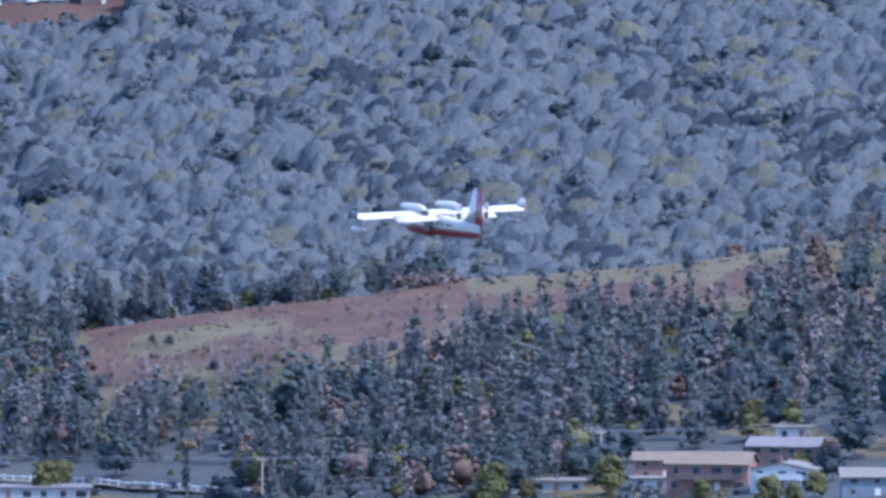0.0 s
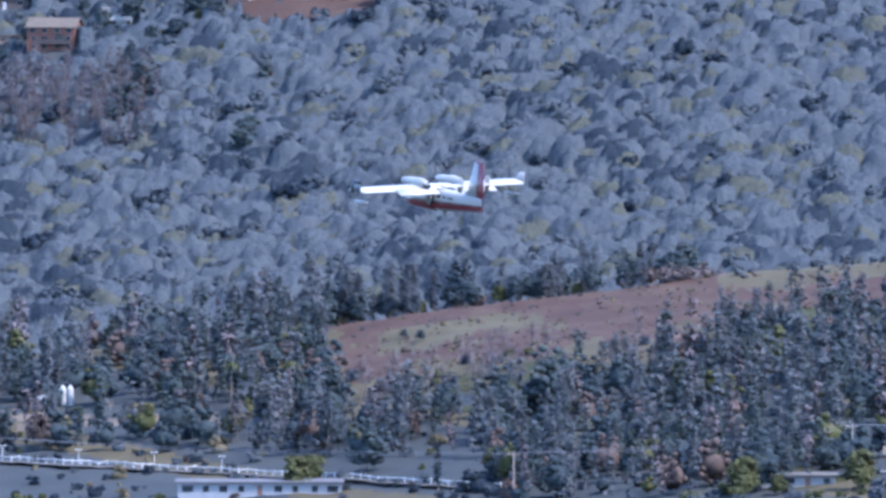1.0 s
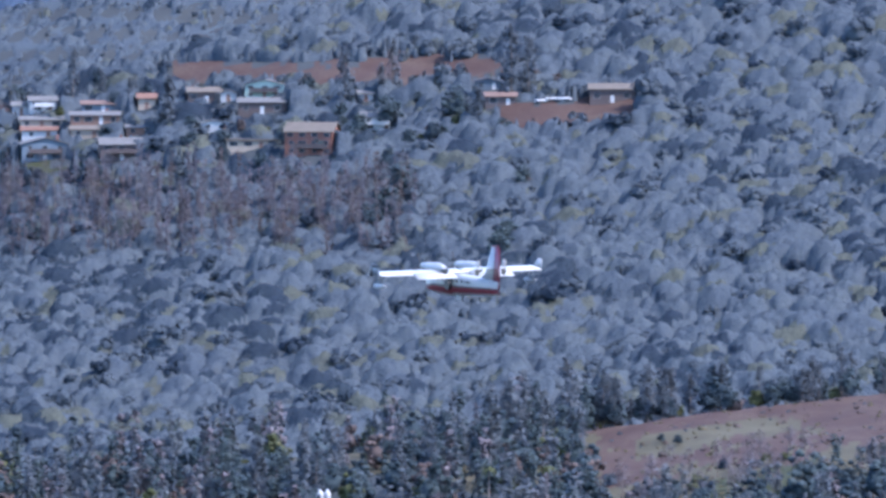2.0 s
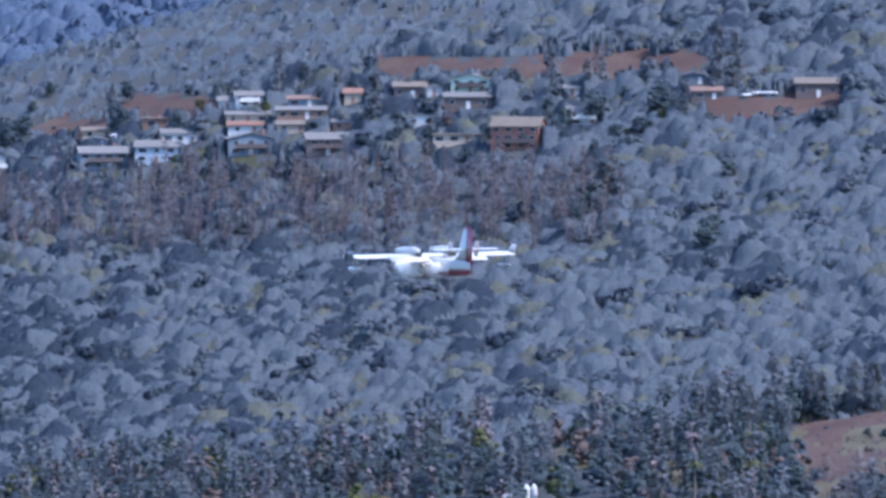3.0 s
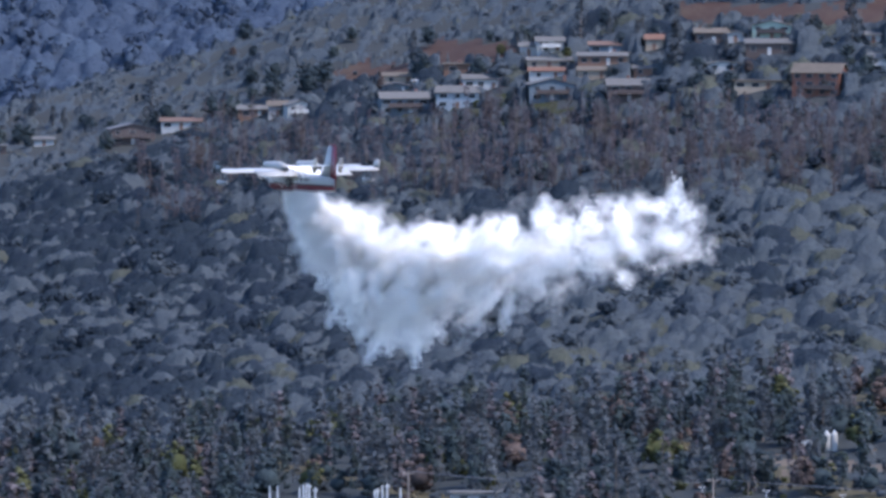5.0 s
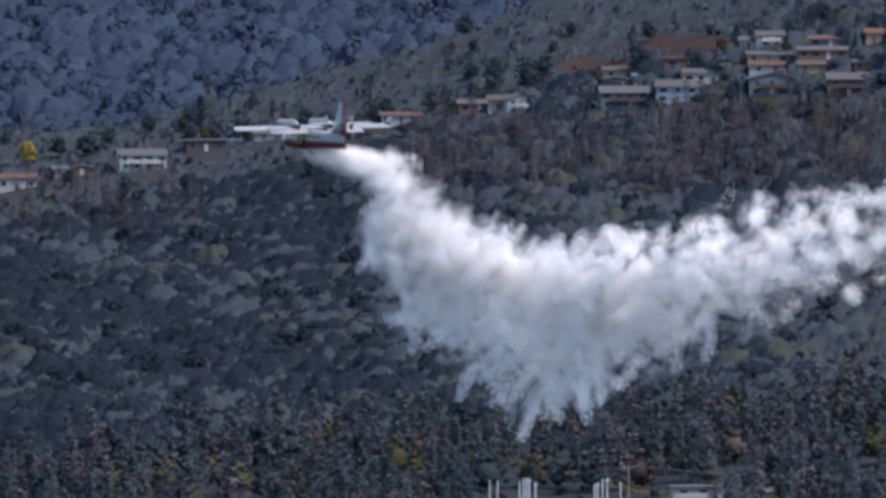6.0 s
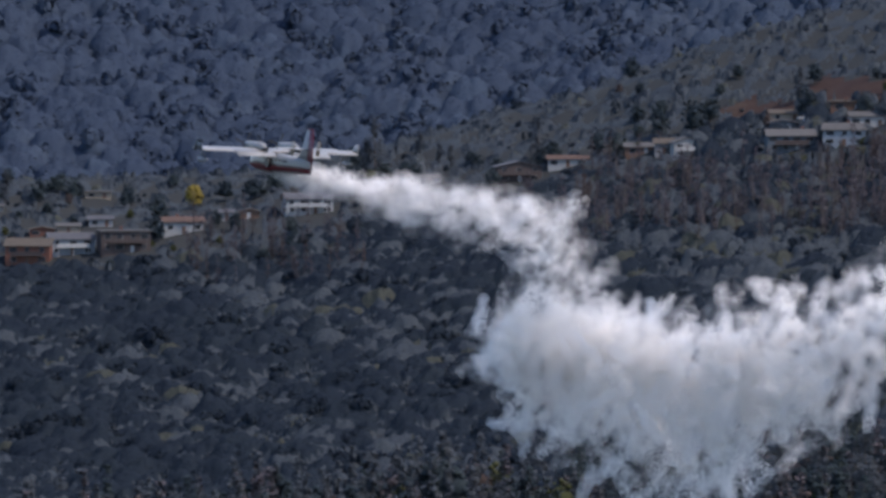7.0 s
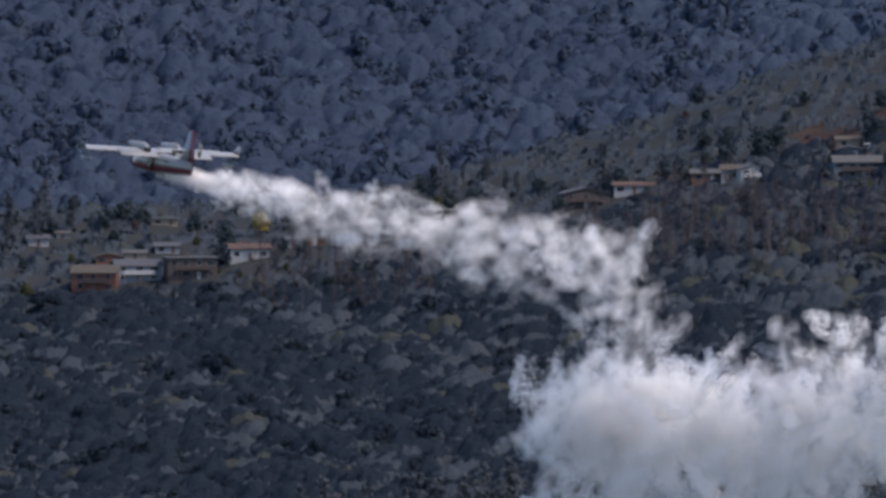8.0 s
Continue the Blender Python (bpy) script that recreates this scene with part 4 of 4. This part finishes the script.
def tank(u, v, w, h):
    p = spot(u, reach(u, v, R_NEAR))
    ob = thing("water_tank", Matrix.Translation(p), "white upright water tank with a domed top", "tank", "white tanks")
    bm = bmesh.new()
    prev = None
    for r, z in ((w / 2, -0.3), (w / 2, h * 0.8), (w * 0.42, h * 0.92), (w * 0.2, h)):
        if prev:
            tube(bm, (0, 0, prev[1]), (0, 0, z), prev[0], r, 16)
        prev = (r, z)
    part("shell", bm, TRIM, ob)
    part("hatch", tube(bmesh.new(), (0, 0, h), (0, 0, h + 0.25), 0.25, 0.25, 8), STEEL, ob)


tank(321, 440, 1.5, 4.0)
tank(334, 440, 1.4, 3.9)


def signboard(u, v):
    p = spot(u, reach(u, v, R_NEAR))
    ob = thing("signboard", Matrix.Translation(p), "blank white signboard on two posts", "sign")
    part("board", block(-1.2, -0.05, 2.4, 1.2, 0.05, 3.5), TRIM, ob)
    for x in (-0.9, 0.9):
        part("post", block(x - 0.06, -0.06, -0.4, x + 0.06, 0.06, 2.4), WOODPOLE, ob)


signboard(286, 452)


def car(u, v, rr, mat, turn, label):
    p = spot(u, reach(u, v, rr))
    ob = thing("car", pose(p.x, p.y, p.z, 0, 0, turn), label, "car", "parked cars")
    bm = loft([[(x, y, z) for y, z in ((-0.85, 0.35), (0.85, 0.35), (0.9, 0.7), (0.8, h), (-0.8, h), (-0.9, 0.7))] for x, h in ((-2.2, 0.8), (-2.1, 0.95), (-1.2, 1.0), (1.0, 1.0), (2.0, 0.85), (2.2, 0.7))])
    part("body", bm, mat, ob)
    part("cabin", loft([[(x, y, z) for y, z in ((-w, 0.98), (w, 0.98), (w * 0.85, h), (-w * 0.85, h))] for x, w, h in ((-1.7, 0.8, 1.05), (-1.1, 0.78, 1.5), (0.3, 0.78, 1.5), (1.0, 0.8, 1.05))]), DARKGLASS, ob, "dark glazed cabin")
    for x in (-1.4, 1.4):
        for y in (-0.85, 0.85):
            part("wheel", tube(bmesh.new(), (x, y - 0.1, 0.33), (x, y + 0.1, 0.33), 0.33, 0.33, 12), ASPHALT, ob)


for u, v, t in ((-402, -208, 10), (-392, -206, 30), (-380, -203, -10), (716, -281, 20), (735, -282, 5), (752, -283, -12), (-95, -256, 0), (-5, -268, 10)):
    car(u, v, R_HILL, TRIM, t, "white parked car beside the houses")


def brush_pile(u, v):
    p = spot(u, reach(u, v, R_NEAR))
    pc = [lump((rng.normal(0, 2.6), rng.normal(0, 0.9), rng.uniform(0.1, 1.3)), (1.2, 0.9, 0.7)) for _ in range(14)]
    pc.append(leaves(np.stack([rng.normal(0, 3.2, 900), rng.normal(0, 1.2, 900), np.abs(rng.normal(0.8, 0.8, 900))], 1), 0.4))
    a, f = join(pc)
    ob = new("brush_pile", tri_mesh("brush_pile", a, f, [RUST, TWIG], rng.integers(0, 2, len(f))))
    ob.location = p
    tagged(ob, "heap of cut brown branches at the field's edge", "brush pile", kind="stuff")


brush_pile(1425, 216)


def street_lamp(u, v):
    r = reach(u, float(rail_v(u)) + 6, R_NEAR)
    p = spot(u, r)
    h = float(rail_v(u) + 6 - v) * r / F
    ob = thing("street_lamp", Matrix.Translation(p), "slim street lamp with two white heads behind the rail", "street lamp", "street lamps")
    part("pole", tube(bmesh.new(), (0, 0, -0.5), (0, 0, h), 0.07, 0.05, 6), STEEL, ob)
    for x in (-0.42, 0.42):
        part("lamp_head", tube(bmesh.new(), (x - 0.25, 0, h), (x + 0.25, 0, h + 0.05), 0.17, 0.17, 8), TRIM, ob)


for u, v in ((101, 505), (214, 510), (349, 517), (483, 523), (603, 531), (739, 538)):
    street_lamp(u, v)


def palm(u, v, h):
    p = spot(u, reach(u, v, R_NEAR))
    ob = thing("palm_tree", Matrix.Translation(p), "tall palm with a tuft of pale green fronds", "tree", "palms")
    part("trunk", tube(bmesh.new(), (0, 0, -0.4), (0.15, 0, h), 0.22, 0.15, 8), BARK, ob)
    me = None
    for k in range(14):
        bm = bmesh.new()
        prev = None
        for i in range(5):
            x, z, w = i * 0.55, 0.5 * math.sin(i * 0.75) - 0.06 * i * i, (0.05, 0.3, 0.34, 0.24, 0.03)[i]
            cur = (bm.verts.new((x, -w, z - 0.08)), bm.verts.new((x, 0, z)), bm.verts.new((x, w, z - 0.08)))
            if prev:
                bm.faces.new((prev[0], prev[1], cur[1], cur[0])), bm.faces.new((prev[1], prev[2], cur[2], cur[1]))
            prev = cur
        f = part("frond", bm, SPRING, ob)
        f.location = (0.15, 0, h - 0.05)
        f.rotation_euler = (0, radians(rng.uniform(-25, 25)), k * 2.4)


palm(619, 445, 8.6)
palm(723, 440, 8.4)


# ---- the aircraft ----
WHITE = material("white_paint", [(0.207, 0.199, 0.185), (0.240, 0.231, 0.215), (0.262, 0.252, 0.234)], 0.6, rough=0.35, fine=6)
RED = material("red_paint", [(0.083, 0.007, 0.011), (0.105, 0.009, 0.014), (0.128, 0.013, 0.019)], 0.6, rough=0.35, fine=6)
BLACK = material("black_paint", [(0.012, 0.012, 0.014), (0.022, 0.022, 0.025)], 0.6, rough=0.4, fine=6)
GREY = material("grey_shade_paint", [(0.10, 0.11, 0.12), (0.14, 0.15, 0.16)], 0.6, rough=0.4, fine=6)
SOOT = material("sooty_metal", [(0.03, 0.03, 0.03), (0.08, 0.075, 0.07)], 1.5, rough=0.5, metal=0.6, fine=8)
CREAM = material("cream_paint", [(0.273, 0.231, 0.173), (0.306, 0.262, 0.202)], 0.6, rough=0.4, fine=6)


def foil(chord, thick, le):
    """A wing section in the y, z plane: y runs forward, le is the place of the nose of the section."""
    pts = []
    for t in (1.0, 0.7, 0.4, 0.2, 0.08, 0.0):
        pts.append((le - chord * t, thick * (1.5 * math.sqrt(max(t, 0)) * (1 - t) + 0.03)))
    for t in (0.08, 0.25, 0.6, 1.0):
        pts.append((le - chord * t, -thick * (0.75 * math.sqrt(t) * (1 - t) + 0.02)))
    return pts


def span_wing(stations):
    """stations: x, z, chord, thickness, leading edge y."""
    return loft([[(x, y, z + dz) for y, dz in foil(c, th, le)] for x, z, c, th, le in stations])


def upright(stations):
    """A fin: stations of z, leading edge y, chord, thickness, x."""
    return loft([[(x + dz * (1 if i < 6 else -0) if i < 6 else x + dz, y, z) for i, (y, dz) in enumerate(foil(c, th, le))] for z, le, c, th, x in stations])


def hull():
    # y, half-width, keel z, top z
    secs = [(9.3, 0.12, -0.75, -0.45), (8.9, 0.62, -1.15, 0.1), (8.2, 1.0, -1.5, 0.45), (7.2, 1.22, -1.72, 0.72), (6.4, 1.3, -1.82, 1.25), (5.6, 1.3, -1.88, 1.55),
            (3.5, 1.3, -1.9, 1.6), (1.0, 1.3, -1.86, 1.55), (0.9, 1.3, -1.62, 1.55), (-1.5, 1.22, -1.5, 1.5), (-4, 1.0, -1.3, 1.45), (-6.5, 0.72, -1.1, 1.4), (-8.5, 0.45, -0.95, 1.3), (-10.0, 0.12, -0.8, 1.1)]
    # across: keel, chine, bands up the side, roof and back
    prof = [(0.0, 0.0), (0.7, 0.12), (0.97, 0.22), (1.0, 0.40), (1.0, 0.45), (1.0, 0.48), (1.0, 0.72), (0.86, 0.93), (0.45, 1.0)]
    side = [0, 1, 1, 2, 2, 0, 0, 0]
    rings = []
    for y, w, z0, z1 in secs:
        half = [(w * a, y, z0 + (z1 - z0) * b) for a, b in prof]
        rings.append(half + [(-x, yy, z) for x, yy, z in half[::-1][:-1]])
    n = len(rings[0])
    slots = side + [0] + side[::-1]
    return loft(rings, slots[:n])


def aircraft():
    ob = thing("flying_boat", pose(0, 0, 0), "white and red twin-engine firefighting flying boat dropping water in flight", "aircraft")
    me = bpy.data.meshes.new("fuselage")
    b = hull()
    b.to_mesh(me)
    b.free()
    for m in (WHITE, RED, BLACK):
        me.materials.append(m)
    body = part("fuselage", me, None, ob, "boat hull in white with red and black stripes")
    for s in (-1, 1):
        for k in range(6):
            y = 4.4 - k * 1.25
            part("window", block(s * (1.30 - max(0, k - 3) * 0.05) - 0.03, y - 0.24, 0.32, s * (1.30 - max(0, k - 3) * 0.05) + 0.03, y + 0.24, 0.78), DARKGLASS, body, "small dark cabin window")
        part("cockpit_window", block(s * 1.06 - 0.3, 5.9, 0.75, s * 1.06 + 0.26, 6.9, 1.2), DARKGLASS, body, "dark cockpit glazing")
        part("main_wheel", tube(bmesh.new(), (s * 1.28, 1.4, -0.1), (s * 1.72, 1.4, -0.1), 0.72, 0.72, 18), BLACK, ob, "black main wheel folded against the hull")
        part("wheel_leg", tube(bmesh.new(), (s * 1.35, 1.4, -0.1), (s * 1.3, 1.6, 1.3), 0.13, 0.13), SOOT, ob)
        part("water_door", block(s * 0.25 - 0.02, -0.4, -2.35, s * 0.25 + 0.02, 1.2, -1.6), WHITE, ob, "open belly water door")
        # hull lettering as plain bars
        part("marking", block(s * 1.16 - 0.02, -4.1, 0.45, s * 1.16 + 0.02 if s > 0 else s * 1.16 + 0.02, -2.6, 0.72), BLACK, body, "dark registration bar")
    # wing: centre with flaps, outer panels with ailerons
    part("wing", span_wing([(x, 1.72, 3.5, 0.62, 3.6) for x in (-14.0, -13.6, -4, 0, 4, 13.6, 14.0)]), WHITE, ob, "long straight white high wing")
    for s in (-1, 1):
        part("flap", loft([[(x, y, z) for y, z in ((0.6, 1.66), (0.6, 1.86), (-0.3, 1.72), (-1.35, 1.16), (-1.4, 1.06), (-0.3, 1.5))] for x in (s * 1.5, s * 8.3)]), WHITE, ob, "lowered white wing flap")
        part("aileron", block(min(s * 8.4, s * 13.6), -0.35, 1.62, max(s * 8.4, s * 13.6), 0.45, 1.74), WHITE, ob)
        nac = part("nacelle", loft([[(s * 2.95 + rx * math.cos(a), y, z + rz * math.sin(a)) for a in [k * math.tau / 14 for k in range(14)]]
                                    for y, rx, rz, z in ((6.3, 0.2, 0.2, 2.35), (6.1, 0.42, 0.45, 2.35), (5.2, 0.55, 0.62, 2.32), (3.4, 0.58, 0.72, 2.35), (1.6, 0.56, 0.78, 2.4), (0.5, 0.45, 0.62, 2.35), (-0.2, 0.3, 0.38, 2.2))]),
                   WHITE, ob, "white engine nacelle on top of the wing")
        part("exhaust", tube(bmesh.new(), (s * 2.95, 0.4, 2.2), (s * 2.95, -0.55, 2.05), 0.44, 0.34, 12), SOOT, nac, "sooty black exhaust outlet")
        prop = part("propeller", tube(bmesh.new(), (0, -0.2, 0), (0, 0.5, 0), 0.26, 0.05, 10), BLACK, ob, "black four-bladed propeller")
        prop.location = (s * 2.95, 6.4, 2.35)
        for k in range(4):
            bl = part("blade", block(-0.13, -0.03, 0.2, 0.13, 0.03, 1.98), BLACK, prop)
            bl.rotation_euler = (0, radians(90 * k), radians(0))
        PROPS.append((prop, s))
        # left tip fin painted grey to carry the shade on its near face
        wl = part("winglet", upright([(1.6, 2.9, 2.5, 0.1, s * 14.0), (3.2, 2.2 if s < 0 else 1.6, 2.0 if s < 0 else 1.3, 0.06, s * 14.2)]), WHITE if s > 0 else GREY, ob, "upturned wing tip fin")
        if s < 0:
            part("leading_edge", upright([(1.4, 3.1, 0.75, 0.26, s * 14.0), (3.2, 2.4, 0.7, 0.2, s * 14.2)]), BLACK, wl, "black leading edge strip")
            part("tip_cap", upright([(2.85, 2.4, 2.3, 0.2, s * 14.17), (3.35, 2.25, 2.1, 0.16, s * 14.22)]), BLACK, wl, "black tip cap")
        fl = part("float", loft([[(s * 13.0 + w * math.cos(a), y, z + h * math.sin(a)) for a in [k * math.tau / 12 for k in range(12)]]
                                 for y, w, h, z in ((3.4, 0.05, 0.05, 0.1), (3.1, 0.26, 0.26, 0.05), (2.2, 0.36, 0.4, -0.05), (1.2, 0.32, 0.34, -0.02), (0.0, 0.06, 0.08, 0.2))]), WHITE, ob, "white wing float")
        part("strut", tube(bmesh.new(), (s * 13.0, 2.3, 0.3), (s * 13.0, 2.2, 1.6), 0.1, 0.13), GREY, fl)
        part("strut", tube(bmesh.new(), (s * 13.0, 1.3, 0.3), (s * 13.0, 1.1, 1.6), 0.08, 0.1), GREY, fl)
    part("fin", upright([(0.9, -4.6, 4.6, 0.3, 0), (2.2, -6.3, 2.9, 0.26, 0), (6.2, -8.0, 1.35, 0.16, 0)]), WHITE, ob, "tall swept white tail fin")
    part("rudder", upright([(-0.75, -9.0, 1.25, 0.2, 0), (2.2, -9.1, 1.3, 0.2, 0), (6.2, -9.3, 0.85, 0.13, 0)]), RED, ob, "red rudder")
    part("fin_stripe", upright([(1.0, -8.55, 0.6, 0.27, 0), (2.2, -8.55, 0.6, 0.24, 0), (6.2, -8.95, 0.36, 0.16, 0)]), RED, ob, "red stripe up the fin")
    part("fin_cap", upright([(6.2, -7.95, 2.2, 0.17, 0), (6.4, -8.2, 1.8, 0.1, 0)]), RED, ob)
    part("stabilizer", span_wing([(x, 3.05, c, 0.2, le) for x, c, le in ((-5.5, 1.9, -7.2), (-5.2, 2.1, -7.0), (0, 2.6, -6.6), (5.2, 2.1, -7.0), (5.5, 1.9, -7.2))]), WHITE, ob, "white tailplane across the fin")
    for s in (-1, 1):
        part("finlet", upright([(1.95, -7.1, 1.1, 0.08, s * 2.3), (3.1, -7.0, 1.5, 0.1, s * 2.3), (4.2, -7.5, 0.9, 0.06, s * 2.3)]), CREAM, ob, "small fin on the tailplane")
    return ob


PROPS = []
plane = aircraft()

# seconds; U, V of the top of the fin; heading to the left of the line of sight, pitch, bank
FLIGHT = [
    (0.0, 1505, 45, 33.0, 4.5, -1.7),
    (0.5, 1281, 28, 33.2, 4.5, -1.7),
    (1.0, 1062, 9, 33.5, 4.5, -1.7),
    (1.5, 847, -13, 33.0, 3.8, -1.4),
    (2.0, 635, -28, 32.5, 3.0, -1.0),
    (3.5, 20, -60, 31.0, 0.0, 0.0),
    (4.0, -174, -58, 30.9, 0.4, 0.0),
    (5.5, -738, -136, 30.5, 2.5, 0.0),
    (6.0, -923, -166, 29.8, 2.2, -0.3),
    (6.5, -1103, -181, 29.0, 3.5, 1.2),
    (7.0, -1275, -196, 28.8, 4.5, 2.6),
    (7.5, -1440, -216, 28.7, 5.0, 3.2),
    (8.0, -1601, -241, 28.5, 5.5, 3.7),
]


def plane_pose(t):
    """The pose of the aircraft at one of the times of FLIGHT, or between two."""
    ts = [row[0] for row in FLIGHT]
    u, v, hd, pt, bk = (float(np.interp(t, ts, [row[k] for row in FLIGHT])) for k in range(1, 6))
    r = 2070 + 279 * t / 8
    turn = Euler((radians(pt), radians(bk), radians(hd) - u / F)).to_matrix()
    at = far_point(u, v, r) - turn @ Vector((0, -9.6, 6.4))
    return Matrix.Translation(at) @ turn.to_4x4()


# ---- the water ----
SPRAY = material("white_spray", [(0.97, 0.945, 0.91), (0.98, 0.96, 0.93)], 0.3, rough=0.9, fine=1, translucent=0.48)


def clump(n, length, radius, size):
    """A long loose clump of fine droplet sheets."""
    t = rng.beta(1.8, 1.8, n) * 2 - 1
    q = rng.uniform(0, 1, n) ** 0.75 * radius * np.sqrt(1 - 0.75 * t * t)
    a = rng.uniform(0, 6.28, n)
    v, f = leaves(np.stack([q * np.cos(a), t * length / 2, 1.25 * q * np.sin(a)], 1), size, np.tile((0.42, -0.55, 0.72), (n, 1)), 0.2)
    return tri_mesh("water_clump", v, f, [SPRAY])


DENSE = [clump(580, 7.8, 1.14, 0.114) for _ in range(8)]
LOOSE = [clump(360, 8.0, 1.14, 0.078) for _ in range(8)]
CLUMPS = []


def water():
    for name, lab, t0, t1, n in (("water_surge", "first white surge of water bursting from the belly", 3.08, 3.4, 300),
                                 ("water_curtain", "dense white curtain of falling water", 3.4, 3.7, 300),
                                 ("water_veil", "thick white veil of water breaking into streaks", 3.7, 4.0, 300),
                                 ("water_sheet", "white sheet of falling water behind the curtain", 4.0, 4.35, 300),
                                 ("water_sheet", "white sheet of falling water with pointed lower streaks", 4.35, 4.7, 300),
                                 ("water_sheet", "white sheet of falling water at the front of the cloud", 4.7, 5.0, 300),
                                 ("water_front", "last heavy white water with a ragged front edge", 5.0, 5.3, 300),
                                 ("water_mist", "drifting white mist above the falling water", 5.3, 6.3, 300),
                                 ("water_trail", "thin trailing mist of water behind the aircraft", 6.3, 8.0, 300)):
        top = thing(name, pose(0, 0, 0), lab, "water")
        for k in range(n):
            tr = t0 + (t1 - t0) * ((k + rng.uniform()) / n)
            least, mass = (float(np.interp(tr, [3.2, 3.5, 3.8, 4.2, 4.8, 5.2, 5.45, 8.0], c)) for c in ([-0.06, 0.03, 0.15, 0.38, 0.60, 0.70, 0.05, -0.05], [0.55, 0.8, 1.0, 1.03, 0.92, 0.86, 0.38, 0.26]))
            carry = float(np.interp(tr, [3.2, 3.3, 4.5, 5.0, 5.2, 5.35, 5.5, 8.0], [0.7, 1.0, 1.06, 0.68, 0.37, 0.22, 0.13, 0.10]))
            q = rng.uniform() ** (1.7 if tr < 3.4 else 0.75)
            m = least + (mass - least) * (0.2 + 0.8 * q) * rng.uniform(0.15, 1.0) ** 0.6
            thin = tr > 5.4 or m < least + 0.14 or tr < 3.2 or rng.uniform() < 0.25
            ob = part("water_clump", (LOOSE if thin else DENSE)[int(rng.integers(8))], None, top)
            tagged(ob, kind="stuff")
            CLUMPS.append((ob, tr, m, 0.06 + 1.42 * q * carry))


water()


def clump_rows(tr, m, tau):
    """In the tank until tr, then out with the aircraft's speed, slowed by the air and falling."""
    inside = pose(0, rng.uniform(0.9, 1.7), rng.uniform(-0.15, 0.0), 0, rng.uniform(-40, 40), 0)
    rows = [(t, plane_pose(t) @ inside) for t in [row[0] for row in FLIGHT] if t < tr - 0.04]
    if not rows or tr - rows[-1][0] > 0.05:
        rows.append((tr, plane_pose(tr) @ inside))
    start = plane_pose(tr) @ inside
    vel = (plane_pose(min(tr + 0.25, 8.0)).translation - plane_pose(max(tr - 0.25, 0)).translation) / (min(tr + 0.25, 8.0) - max(tr - 0.25, 0))
    vel = Vector((vel.x, vel.y, vel.z))
    push = Vector(rng.normal(0, 1, 3).clip(-1.3, 1.3)) * (1.8 + 1.6 * rng.uniform()) * (0.85 if tr > 5.3 else 1.0)
    tilt = rng.normal(0, 27)
    for a in (0.08, 0.2, 0.4, 0.7, 1.1, 1.6, 2.2, 3.0, 3.9, 4.8):
        if tr + a > 8.0:
            a = 8.0 - tr
            if a < 0.04:
                break
        drop = 19.5 * m * a / (1 + 0.17 * a)
        p = start.translation + vel * tau * (1 - math.exp(-a / tau)) + push * (1 - math.exp(-a / 0.9)) * (1 + 0.2 * a) + Vector((0, 0, -drop - 0.9 * min(1, a * 5)))
        k = 1 - math.exp(-a / 0.7)
        turn = Euler((radians(-55 * k * max(0, min(1, m * 1.6))) + radians(tilt * k), radians(tilt * k), 0)).to_matrix().to_4x4()
        rows.append((tr + a, Matrix.Translation(p) @ start.to_quaternion().to_matrix().to_4x4() @ turn))
        if tr + a >= 7.999:
            break
    if rows[-1][0] < 8.0 - 1e-6:
        rows.append((8.0, rows[-1][1]))
    seen, out = set(), []
    for t, m in rows:
        if frame(t) not in seen:
            seen.add(frame(t))
            out.append((t, m))
    return out


def motions():
    walk(plane, [(row[0], plane_pose(row[0])) for row in FLIGHT])
    for prop, s in PROPS:
        walk(prop, [(k * 0.1, pose(s * 2.95, 6.4, 2.35, 0, 80 * k, 0)) for k in range(81)])
    for ob, tr, m, tau in CLUMPS:
        walk(ob, clump_rows(tr, m, tau))


motions()
